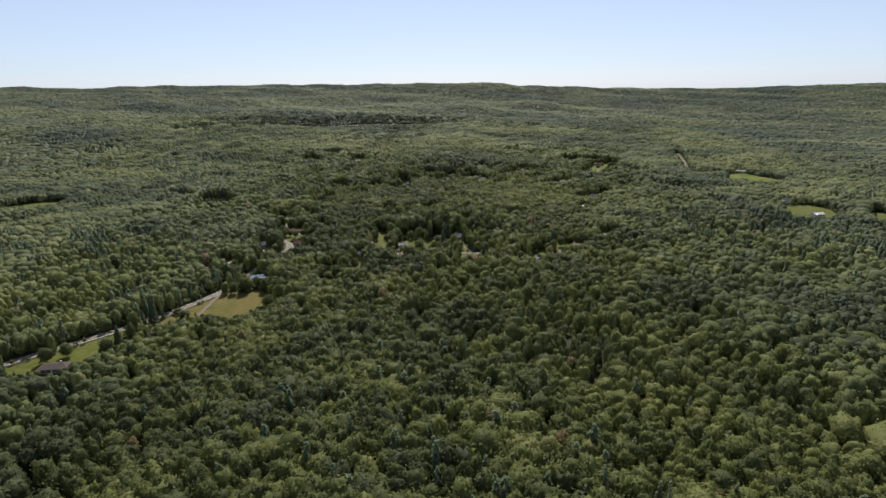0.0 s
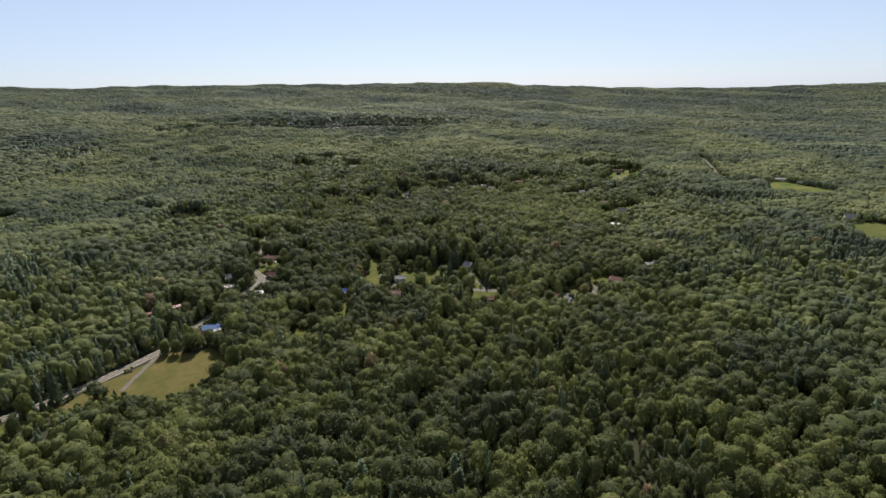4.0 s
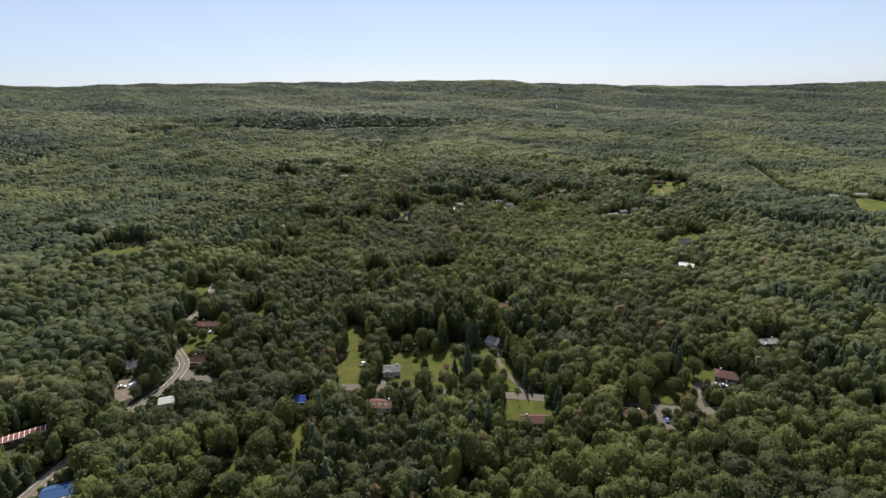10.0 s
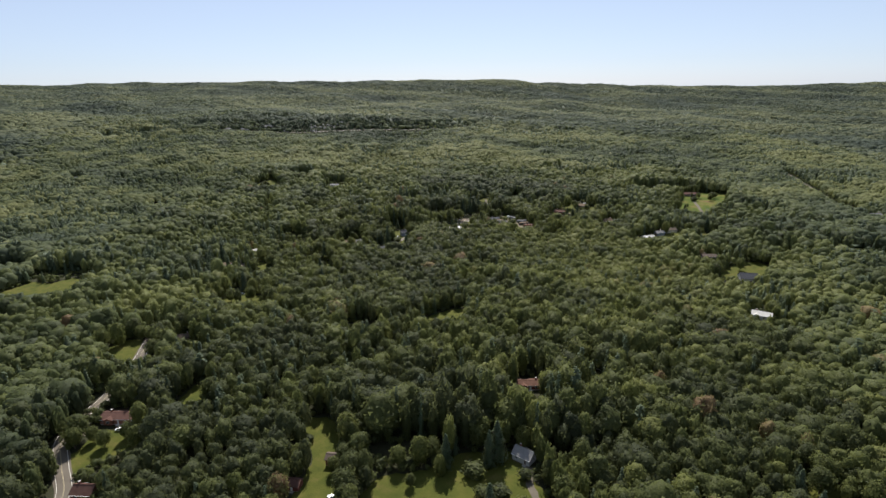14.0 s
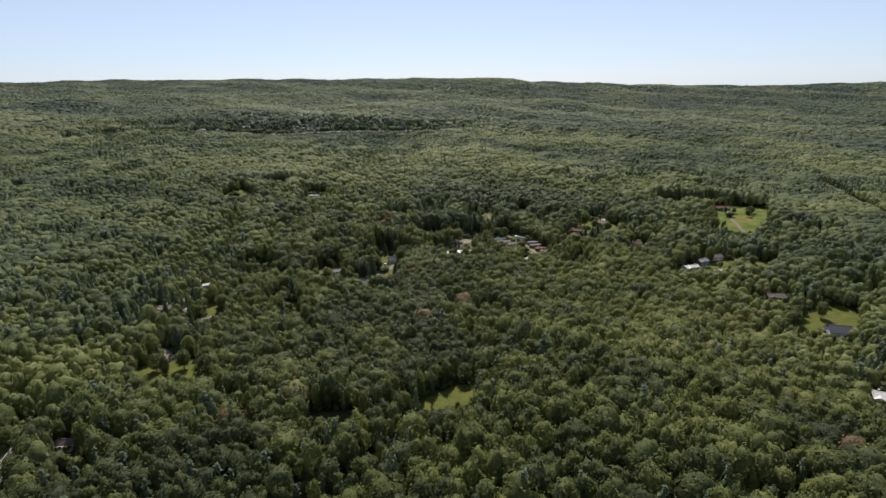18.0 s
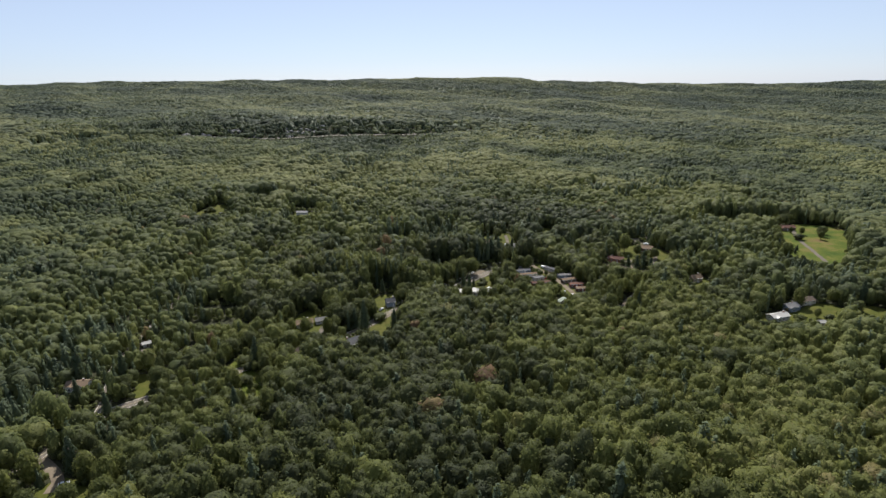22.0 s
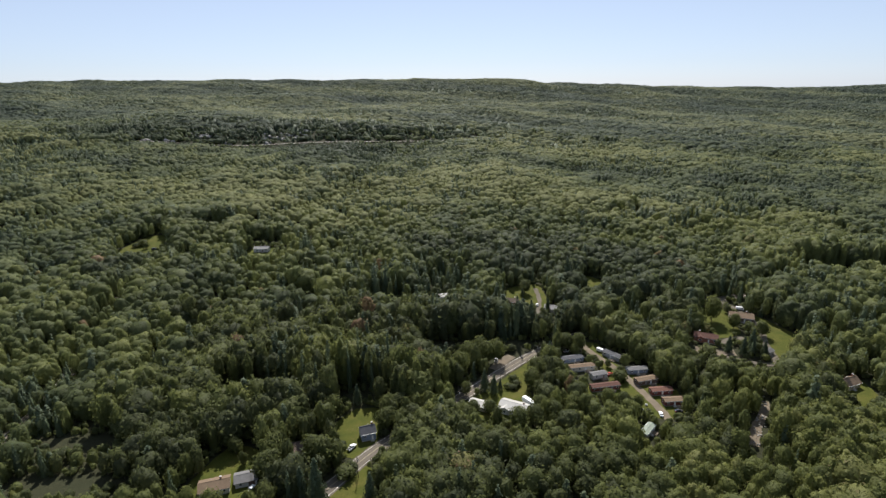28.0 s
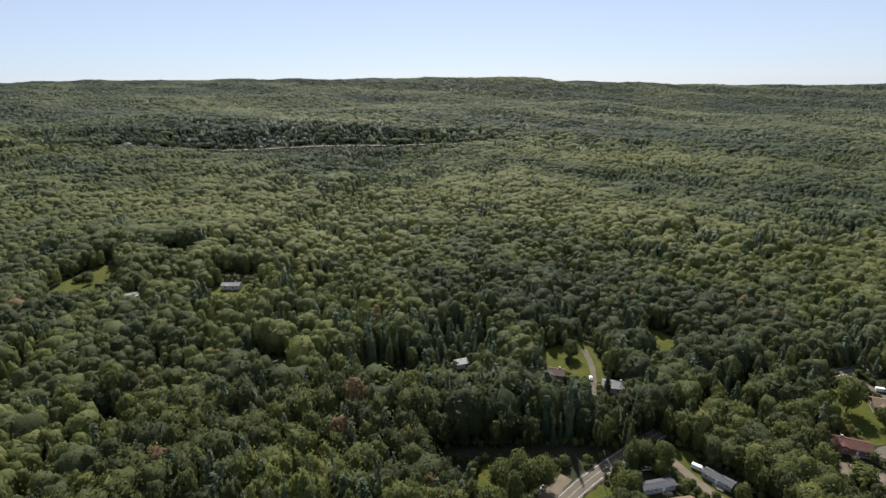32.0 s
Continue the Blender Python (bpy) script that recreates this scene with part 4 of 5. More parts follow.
def woodland(name, x, y, r, h, conifer, tint, crowns, cones, label, drop=0.0, leaf=None):
    """One body of woods: every tree's crown set down, with its own turn and size."""
    V, F, T = [[], []], [[], []], [[], []]
    base = [0, 0]
    z = land(x, y)
    pick = rng.integers(0, 10 ** 6, len(x))
    for which, forms in ((0, crowns), (1, cones)):
        for k, (cv, cf) in enumerate(forms):
            s = np.where((conifer == bool(which)) & (pick % len(forms) == k))[0]
            if not len(s):
                continue
            a = rng.uniform(0, 2 * math.pi, len(s))
            ca, sa = np.cos(a)[:, None], np.sin(a)[:, None]
            px = x[s][:, None] + (cv[:, 0] * ca - cv[:, 1] * sa) * r[s][:, None]
            py = y[s][:, None] + (cv[:, 0] * sa + cv[:, 1] * ca) * r[s][:, None]
            pz = z[s][:, None] + (cv[:, 2] - drop) / (1 - drop) * h[s][:, None]
            V[which].append(np.stack([px, py, pz], -1).reshape(-1, 3))
            F[which].append((cf[None] + (np.arange(len(s)) * len(cv))[:, None, None] + base[which]).reshape(-1, 3))
            T[which].append(np.repeat(tint[s], len(cv)))
            base[which] += len(s) * len(cv)
    for which, mat, nm in ((0, leaf or LEAF, name), (1, NEEDLE, "pine_" + name)):
        if V[which]:
            wood = tagged(sheet(nm, np.concatenate(V[which]), np.concatenate(F[which]), mat, np.concatenate(T[which])), label if not which else label.replace("leafy", "dark evergreen"), "woods", kind="stuff")
            wood.data.polygons.foreach_set("use_smooth", np.ones(len(wood.data.polygons), bool))


def seen_depth(x, y):
    """How near the flight comes to a place, in plan steps."""
    x, y = np.abs(x) / UNIT, y / UNIT
    return np.maximum(np.maximum(165, x / 0.82), y - 735)


def scatter(step, x0, x1, y0, y1):
    nx, ny = int((x1 - x0) / step), int((y1 - y0) / (step * 0.87))
    ix, iy = np.meshgrid(np.arange(nx), np.arange(ny))
    x = x0 + (ix + 0.5 * (iy % 2)) * step + rng.uniform(-0.38, 0.38, ix.shape) * step
    y = y0 + iy * step * 0.87 + rng.uniform(-0.38, 0.38, ix.shape) * step
    return x.ravel(), y.ravel()


TALL = [(x, y + d + 9, w + 4, 9, 0.30) for x, y, w, d in GAPS] + [(0, 922, 70, 14, 0.5), (-40, 855, 40, 12, 0.35), (-28, 508, 40, 14, 0.4), (30, 512, 60, 16, 0.3), (-60, 530, 30, 14, 0.3), (-110, 850, 50, 18, 0.3), (110, 950, 60, 16, 0.35), (-170, 1075, 40, 16, 0.3), (260, 1000, 60, 18, 0.35)]


def grow(name, step, d0, d1, crowns, cones, label, x1, y1, drop):
    x, y = scatter(step, -x1, x1, 140.0 if name != "outer_woods" else -220.0, y1)
    px, py = x / UNIT, y / UNIT
    d = seen_depth(x, y) * (1 + rng.uniform(-0.14, 0.14, len(x)))
    ok = (d >= d0) & (d < d1) & (np.abs(px) < 0.87 * py + 22) & (py < 3120)
    if name == "outer_woods":
        ok = (np.abs(px) >= 0.87 * py + 22) | (py < 108)
    if d1 < 2000:
        ok &= ~looked_up(mask, x, y)
    if name != "canopy":
        up = py - np.interp(px, [q[0] for q in HIGHWAY], [q[1] for q in HIGHWAY])
        ok &= ~((np.abs(px + 215) < 260) & (np.abs(up) < 9))
        ok &= ~((np.abs(px + 320) < 100) & (up > 20) & (up < 50) & (rng.uniform(0, 1, len(up)) < 0.28))
    x, y, px, py = x[ok], y[ok], px[ok], py[ok]
    clear = looked_up(room, x, y, 99.0)
    big = fbm(x, y, 260, 3)
    small = fbm(x, y, 70, 8)
    swell = fbm(x, y, 120, 41)
    ragged = np.clip(smooth(0.1, 0.9, fbm(x, y, 210, 61)) + np.exp(-((px - 40) / 130) ** 2 - ((py - 320) / 75) ** 2), 0, 1)   # taller and shorter trees mixed, with gaps between
    h = 14.5 + (2.4 if d1 < 2000 else 1.0) * big + (1.8 if d1 < 2000 else 0.8) * small + (0 if d1 < 300 else 2.2 if d1 < 2000 else 1.2) * swell + rng.normal(0, 1, len(x)) * ((1.5 + 1.9 * ragged) if d1 < 500 else 0.6)
    h = np.clip(h, 8, 23)
    up = py - np.interp(px, [q[0] for q in HIGHWAY], [q[1] for q in HIGHWAY])
    h = np.where((np.abs(px + 215) < 260) & (up > -40) & (up < 50), h * 0.7, h)
    h = np.where((np.abs(px + 215) < 260) & (up > -34) & (up < -5), h * np.clip(0.25 - up / 60, 0.3, 0.75), h)
    for sx, sy, rx, ry, k in TALL:
        h = h * (1 + k * np.exp(-((px - sx) / rx) ** 2 - ((py - sy) / ry) ** 2))
    h = np.minimum(h, 2.8 + 0.42 * clear * rng.uniform(0.8, 1.2, len(x)))
    low = h < 8
    r = step * np.where(rng.uniform(0, 1, len(x)) < 0.25, rng.uniform(0.8, 1.12 if d1 < 500 else 1.32, len(x)), rng.uniform(0.46, 0.78, len(x))) * (1.17 if d1 < 300 else 1.24 if d1 < 500 else 1.30 if d1 < 2000 else 1.40) * np.clip(h / 14.5, 0.4, 1.4)
    r = np.where(looked_up(beside, x, y), np.minimum(r, 3.6), r) * (1 - (0.12 * ragged if d1 < 500 else 0))
    stand = fbm(x, y, 340, 11) + 0.5 * fbm(x, y, 95, 12)
    # the pine slope above and below the highway
    slope = np.exp(-((py - 1540) / 150) ** 2) * smooth(120, -20, px) * smooth(-760, -560, px)
    share = 0.025 + (0.16 if d1 < 300 else 0.35 if d1 < 400 else 0.6) * smooth(0.3, 1.0, stand) + (0.5 * smooth(0.55, 1.1, fbm(x, y, 60, 51) + 0.4 * fbm(x, y, 300, 52)) if d1 > 300 else 0) + 0.55 * slope
    for sx, sy, sr, k in PINES:
        share = share + k * np.exp(-((px - sx) ** 2 + (py - sy) ** 2) / sr ** 2)
    con = rng.uniform(0, 1, len(x)) < np.clip(share, 0, 0.92)
    con &= ~low
    r = np.where(slope > 0.5, r * 1.25, r)
    r = np.where(con, r * 0.84, r)
    h = np.where(con, h * 1.04, h)
    # last term: the ridge's shaded face painted in as a darker tint
    tint = 0.47 + 0.18 * fbm(x, y, 420, 21) + 0.15 * fbm(x, y, 90, 22) + rng.normal(0, 0.14 if d1 < 300 else 0.11 if d1 < 500 else 0.06, len(x)) + 0.16 * fbm(x * 0.6, y, 900, 23) * smooth(900, 1300, py) - 0.14 * smooth(1950, 2500, py)
    for sx, sy, sr, dt in STANDS:
        tint = tint + dt * np.exp(-((px - sx) ** 2 + (py - sy) ** 2) / sr ** 2)
    odd = rng.uniform(0, 1, len(x))
    tint = np.where(odd > 0.995, 0.97, np.clip(tint, 0.03, 0.78))
    if d1 < 500:
        edge_x, edge_y, edge_h = (q[looked_up(beside, x, y) & (h > 7)] for q in (x, y, h))
        ring = np.arange(5) * 2 * math.pi / 5
        low = np.stack([np.cos(ring) * 0.24, np.sin(ring) * 0.24, np.zeros(5)], 1)
        top = np.stack([np.cos(ring) * 0.10, np.sin(ring) * 0.10, np.full(5, 0.62)], 1)
        unit = np.concatenate([low, top])
        tv = np.stack([edge_x[:, None] + unit[:, 0], edge_y[:, None] + unit[:, 1], land(edge_x, edge_y)[:, None] - 0.3 + unit[:, 2] * edge_h[:, None]], -1).reshape(-1, 3)
        tf = np.array([(i, (i + 1) % 5, 5 + (i + 1) % 5, 5 + i) for i in range(5)])
        tagged(sheet("tree_trunks", tv, (tf[None] + 10 * np.arange(len(edge_x))[:, None, None]).reshape(-1, 4).tolist(), BARK), "grey-brown trunks standing along the woods' edge", "trunks", kind="stuff")
    # woods farther off take the leaf colours that have haze painted in
    woodland(name, x, y, r, h, con, tint, crowns, cones, label, drop, {"middle_woods": MID_HAZE_LEAF, "distant_woods": VALLEY_HAZE_LEAF, "ridge_woods": RIDGE_HAZE_LEAF}.get(name))
    return len(x)


def arrays(name, v, f, mat, parent, tint, label=""):
    ob = sheet(name, v, f, mat, np.full(len(v), tint))
    ob.data.polygons.foreach_set("use_smooth", np.ones(len(f), bool))
    ob.parent = parent
    if label:
        ob["label"] = label
    return ob


def tree_model(name, r, h, form, tint, sprays, rng_t, label, category, trunk_h=0.5, bushy=False):
    """A tree of its own: tapered trunk with limbs, and a crown of leaf sprays."""
    root = tagged(new(name), label, category, group=category + "s in the clearings")
    bm = bmesh.new()
    if not bushy:
        w = 0.024 * h ** 0.95
        rod(bm, (0, 0, -0.4), (0, 0, h * trunk_h), w, w * 0.6, 7)
        top = h * (0.93 if form == "cone" else 0.8)
        rod(bm, (0, 0, h * trunk_h), (0.1, 0.05, top), w * 0.6, w * 0.12, 6)
        for k in range(6):
            a, z = k * 2.4 + rng_t.uniform(0, 1), h * rng_t.uniform(trunk_h * 0.75, 0.75)
            rod(bm, (0, 0, z), (math.cos(a) * r * 0.62, math.sin(a) * r * 0.62, z + h * (0.02 if form == "cone" else 0.16)), w * 0.32, w * 0.06, 5)
    else:
        for k in range(4):
            a = k * 1.6
            rod(bm, (0, 0, -0.2), (math.cos(a) * r * 0.4, math.sin(a) * r * 0.4, h * 0.5), 0.07, 0.03, 5)
    part("trunk" if not bushy else "stems", bm, BARK, root)
    cv, cf = crown(rng_t, sprays * 2, 0.10 if not bushy else 0.2, form, -0.8, 12, (0.86, 0.6, 0.28, -0.1, -0.45), 0.84, 0.16)
    cv = cv * np.array([r, r, h])
    if bushy:
        cv[:, 2] = (cv[:, 2] - cv[:, 2].min()) * 0.95
    arrays("crown", cv, cf, TREE_NEEDLE if form == "cone" else TREE_LEAF, root, tint)
    return root


rm = np.random.default_rng(31)
MODELS = {
    "oak": [tree_model("broadleaf_tree", 4.9, 13, "round", 0.40, 420, rm, "broad round-crowned green tree with a short trunk", "tree"), tree_model("broadleaf_tree", 4.5, 14, "round", 0.55, 420, rm, "full green leafy tree with a lumpy crown", "tree")],
    "maple": [tree_model("broadleaf_tree", 4.0, 15, "tall", 0.30, 400, rm, "tall dark green leafy tree at a clearing", "tree"), tree_model("broadleaf_tree", 3.8, 13, "tall", 0.68, 380, rm, "light yellow-green leafy tree on open ground", "tree")],
    "pine": [tree_model("pine_tree", 4.1, 16, "cone", 0.35, 420, rm, "tall dark green pine with layered boughs", "pine", 0.6), tree_model("spruce_tree", 3.2, 11.5, "cone", 0.2, 340, rm, "narrow dark conical spruce", "pine", 0.6)],
    "bush": [tree_model("bush", 1.6, 2.4, "round", 0.5, 130, rm, "rounded green bush on the grass", "bush", 0.2, True), tree_model("bush", 1.2, 1.9, "round", 0.25, 110, rm, "low dark green shrub by the lawn", "bush", 0.2, True)],
    "amber": [tree_model("broadleaf_tree", 4.4, 13, "round", 0.93, 380, rm, "leafy tree turning yellow-brown", "tree")],
}
used_models = set()


def plant(kind, x, y, scale=1.0, metres=False):
    p = Vector((x, y, float(land(x, y)))) if metres else at(x, y)
    protos = MODELS[kind]
    ob = protos[rm.integers(len(protos))]
    m = Matrix.Translation(p) @ Matrix.Rotation(rm.uniform(0, 6.28), 4, "Z") @ Matrix.Diagonal((scale * rm.uniform(0.9, 1.12), scale * rm.uniform(0.9, 1.12), scale * rm.uniform(0.9, 1.1), 1))
    if ob in used_models:
        copy_thing(ob, m)
    else:
        used_models.add(ob)
        ob.matrix_basis = m
    if kind != "bush":
        stamp([p.x], [p.y], 3.2)


# trees that stand free on lawns and by houses
FREE_TREES = [
    ("oak", -150, 650, 0.8), ("oak", -138, 652, 0.7), ("maple", -144, 646, 0.7), ("oak", -42, 840, 0.9), ("oak", -36, 834, 0.9),
    ("maple", -30, 842, 0.9), ("oak", -26, 850, 0.8), ("oak", -33, 846, 0.8), ("oak", -40, 832, 0.8), ("bush", -106, 728, 1.6),
    ("bush", -110, 735, 1.8), ("bush", -100, 712, 1.7), ("maple", -103, 720, 0.35), ("bush", -118, 752, 1.6), ("oak", -98, 704, 0.4),
    ("bush", -114, 746, 1.5), ("maple", -120, 760, 0.45), ("oak", -167, 411, 0.7), ("oak", -181, 408, 0.6), ("maple", -186, 414, 0.7),
    ("oak", -147, 504, 0.55), ("oak", -135, 506, 0.6), ("maple", -128, 512, 0.6), ("oak", 5, 829, 0.9), ("maple", -3, 831, 0.85), ("oak", 12, 832, 0.8),
    ("oak", -12, 838, 0.7), ("oak", 20, 836, 0.8),
]
FREE_TREES += [
    ("oak", 28, 840, 0.7), ("oak", 50, 838, 0.6), ("oak", 56, 843, 0.5), ("oak", 21, 417, 0.6), ("oak", 30, 417, 0.6), ("oak", 64, 421, 0.7),
    ("maple", 71, 420, 0.6), ("oak", -141, 501, 0.6), ("oak", -149, 470, 0.55), ("oak", -28, 449, 0.55), ("oak", -20, 447, 0.9),
    ("maple", -8, 446, 0.8), ("oak", 2, 446, 0.9), ("oak", 12, 444, 0.8), ("oak", -46, 452, 0.8), ("maple", -3, 453, 0.6), ("oak", 36, 444, 0.8),
    ("oak", 42, 446, 0.9), ("maple", 16, 455, 0.55), ("bush", -87, 390, 1.4), ("bush", -84, 400, 1.2), ("oak", -70, 408, 0.7), ("oak", 104, 458, 0.8),
    ("oak", 108, 474, 0.8), ("maple", 96, 450, 0.7), ("oak", 90, 444, 0.7), ("oak", 112, 480, 0.8), ("maple", 122, 448, 0.6),
]
FREE_TREES += [
    ("pine", -13, 488, 0.95), ("maple", -15, 484, 0.6), ("pine", 5, 491, 1.1), ("pine", 2, 488, 0.9), ("bush", -3, 484, 1.6), ("pine", -6, 461, 0.95),
    ("pine", 0, 461, 0.95), ("maple", -20, 462, 0.75), ("maple", 10, 459, 0.85), ("oak", 8, 462, 0.6), ("bush", -11, 461, 1.2), ("oak", -25, 479, 0.4),
    ("bush", 14, 482, 1.3), ("bush", -1, 474, 1.0), ("bush", 5, 474, 1.5), ("oak", -46, 474, 0.85), ("oak", -45, 482, 0.9), ("maple", -47, 459, 0.6),
    ("oak", -52, 486, 0.5), ("oak", -78, 401, 1.05), ("oak", -77, 394, 0.7), ("oak", 28, 858, 0.8), ("oak", 34, 852, 0.75), 
    ("oak", 28, 870, 0.8), 
]
FREE_TREES += [
    ("maple", 74, 864, 0.8), ("maple", 79, 852, 0.8), ("oak", -5, 841, 0.6), ("oak", -14, 855, 0.5), ("oak", 16, 843, 0.7),
    ("oak", -146, 452, 0.6), ("oak", -147, 446, 0.5), ("maple", -66, 428, 0.8), ("oak", -143, 364, 0.75), ("oak", -148, 358, 0.7),
    ("oak", -126, 362, 0.95), ("oak", -121, 366, 0.9), ("bush", -165, 318, 1.8), ("bush", -172, 324, 1.6), ("oak", -214, 262, 0.7),
    ("oak", -207, 268, 0.7), ("maple", -184, 585, 0.95), ("oak", -168, 590, 0.8), ("oak", -176, 592, 0.7), ("oak", 114, 470, 0.5),
    ("amber", 88, 428, 0.8), ("oak", 74, 446, 0.8), ("maple", 94, 436, 0.6), ("pine", -172, 742, 1.1), ("oak", -163, 728, 0.65),
    ("pine", -178, 718, 1.1), ("pine", -190, 738, 1.1),
]
FREE_TREES += [
    ("pine", -196, 726, 1.0), ("pine", -158, 706, 0.7), ("oak", -110, 744, 0.4), ("maple", -117, 757, 0.45), ("pine", -112, 752, 0.9),
    ("pine", -64, 790, 1.1), ("pine", -70, 794, 1.1), ("oak", -66, 810, 1.0), ("oak", -70, 813, 0.9), ("oak", -84, 810, 1.0), ("oak", -83, 803, 1.0),
    ("maple", -95, 812, 0.45), ("oak", -100, 818, 0.6), ("bush", -56, 808, 1.2), ("bush", -58, 805, 1.3), ("bush", 7, 860, 0.9), ("bush", 9, 863, 0.9),
    ("bush", 8, 866, 1.0), ("bush", 5, 861, 0.8), ("pine", -2, 856, 0.62), ("pine", 1, 859, 0.5), ("oak", -6, 886, 0.9), ("oak", 2, 884, 0.9),
    ("oak", 15, 860, 0.85), ("oak", 18, 868, 0.85), ("oak", 24, 874, 0.8), ("pine", 27, 882, 0.7), ("oak", 62, 878, 0.55),
]
FREE_TREES += [
    ("bush", -103, 706, 1.5), ("maple", -107, 728, 0.4), ("bush", -112, 734, 1.4), ("bush", -98, 708, 1.6), ("oak", -96, 787, 0.75), ("maple", -84, 786, 0.7), ("oak", -105, 790, 0.6), ("oak", -80, 790, 0.7), ("oak", 44, 894, 0.8), ("oak", 38, 896, 0.85), ("bush", 56, 866, 1.5), ("oak", 124, 922, 1.05), ("oak", 131, 912, 0.7), ("pine", 116, 888, 0.8),
    ("pine", 121, 884, 0.85), ("pine", 126, 886, 0.8), ("pine", 130, 882, 0.8), ("oak", 140, 902, 0.7), ("bush", 106, 887, 1.5),
    ("oak", 112, 922, 0.95), ("pine", 26, 962, 0.5), ("oak", 28, 967, 0.75), ("pine", 37, 938, 0.6), ("pine", 60, 992, 1.2), ("pine", 64, 984, 1.1),
    ("pine", 57, 978, 1.1), ("pine", 244, 898, 0.5), ("pine", 247, 903, 0.45), ("pine", 251, 907, 0.45), ("oak", 282, 950, 0.5),
    ("maple", 276, 955, 0.5), ("bush", 270, 935, 1.8), ("oak", 306, 925, 0.7), ("pine", 312, 940, 0.7), ("oak", 300, 918, 0.6), ("oak", 288, 935, 0.6),
]
FREE_TREES += [
    ("oak", -16, 869, 1.0), ("maple", -9, 875, 1.0), ("oak", -3, 883, 0.9), ("maple", -22, 862, 1.0), ("oak", -12, 883, 0.9), ("maple", -30, 855, 0.95),
    ("oak", 44, 845, 0.7), ("oak", 50, 843, 0.7), ("oak", 26, 879, 0.8), ("oak", 57, 870, 0.45), ("pine", -6, 858, 0.9), ("oak", 54, 878, 0.35),
    ("oak", 300, 950, 0.6), ("oak", 294, 944, 0.7), ("bush", 190, 782, 1.3), ("bush", 175, 783, 1.2), ("oak", 186, 786, 0.4), ("oak", 214, 793, 0.5),
    ("oak", 200, 700, 0.7), ("pine", 206, 712, 0.8), ("oak", 220, 716, 0.7), ("oak", -252, 1052, 0.45), ("bush", -258, 1060, 1.5),
    ("bush", -262, 1056, 1.4),
]
for kind, x, y, s in FREE_TREES:
    plant(kind, x, y, s * {"pine": 1.15, "bush": 1.15}.get(kind, 1.3))
# the woods' edge round every clearing
count = 0
for edge, (kind_name, _, poly) in zip(outlines, LAWNS):
    e = np.array(edge)
    run = 0.0
    for i in range(len(e)):
        a, c = e[i - 1], e[i]
        run += np.linalg.norm(c - a)
        if run < 10.5 or count > 210:
            continue
        run = rm.uniform(-4, 3)
        nrm = np.array([(c - a)[1], -(c - a)[0]]) / (np.linalg.norm(c - a) + 1e-6)
        q = c + nrm * 4.0
        if inside(np.array([q[0]]), np.array([q[1]]), edge)[0]:
            nrm = -nrm
            q = c + nrm * 4.0
        if looked_up(mask, np.array([q[0]]), np.array([q[1]]))[0]:
            continue
        near_side = nrm[1] < -0.35
        kind = ["oak", "maple", "oak", "maple", "pine", "amber"][rm.choice(6, p=[0.3, 0.25, 0.2, 0.12, 0.1, 0.03])]
        plant("bush" if near_side and rm.uniform() < 0.6 else kind, q[0], q[1], rm.uniform(0.4, 0.6) if near_side else rm.uniform(0.9, 1.25), True)
        count += 1

rt = np.random.default_rng(77)
beside = mask.copy()                # bushy growth along the edges of the open places
for s in range(1, 5):
    beside[s:] |= mask[:-s]
    beside[:, s:] |= mask[:, :-s]
    beside[:, :-s] |= mask[:, s:]
FORMS = ("round", "round", "tall", "round", "round", "round", "tall", "round")
NEARF = [crown(rt, 190, 0.095, f, -0.45, 12, (0.92, 0.72, 0.42, 0.05), 0.93, 0.05, 0.5, 16, 18) for f in FORMS]
NEARC = [crown(rt, 150, 0.14, "cone", 0.0, 7, (0.6, 0.25)) for _ in range(3)]
THICKET = [crown(rt, 12, 0.3, f, -0.2, 6, (0.5,), 0.96) for f in ("tall", "round", "tall")]
MIDF = [crown(rt, 52, 0.14, f, -0.4, 9, (0.8, 0.42, 0.0), 0.96, 0.0, 0.32, 12, 15) for f in FORMS]
MIDC = [crown(rt, 60, 0.18, "cone", 0.0, 6, (0.5,), 0.92) for _ in range(3)]
FARF = [crown(rt, 9, 0.18, f, -0.2, 7, (0.72, 0.2), 0.98) for f in FORMS]
FARC = [crown(rt, 16, 0.24, "cone", 0.0, 5, (0.5,), 0.95) for _ in range(3)]
RIMF = [crown(rt, 0, 0.2, f, -0.1, 6, (0.6,), 1.0) for f in FORMS]
RIMC = [crown(rt, 3, 0.3, "cone", 0.1, 5, (), 1.0) for _ in range(3)]
grow("near_woods", 6.8, 0, 194, NEARF, NEARC, "leafy green woods of close-set mixed trees", 320, 1300, 0.15)
tx_, ty_ = scatter(4.0, -820, 820, 150, 1590)
keep = looked_up(beside, tx_, ty_) & ~looked_up(mask, tx_, ty_)
tx_, ty_ = tx_[keep], ty_[keep]
woodland("edge_thicket", tx_, ty_, rng.uniform(1.4, 2.6, len(tx_)), rng.uniform(2.5, 6.0, len(tx_)), np.zeros(len(tx_), bool), np.clip(0.42 + rng.normal(0, 0.14, len(tx_)), 0.05, 0.9), THICKET, NEARC, "leafy green bushes and saplings along the woods' edge")
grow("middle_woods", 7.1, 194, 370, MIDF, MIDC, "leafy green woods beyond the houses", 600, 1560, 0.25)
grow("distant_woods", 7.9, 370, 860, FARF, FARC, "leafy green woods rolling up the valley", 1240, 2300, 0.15)
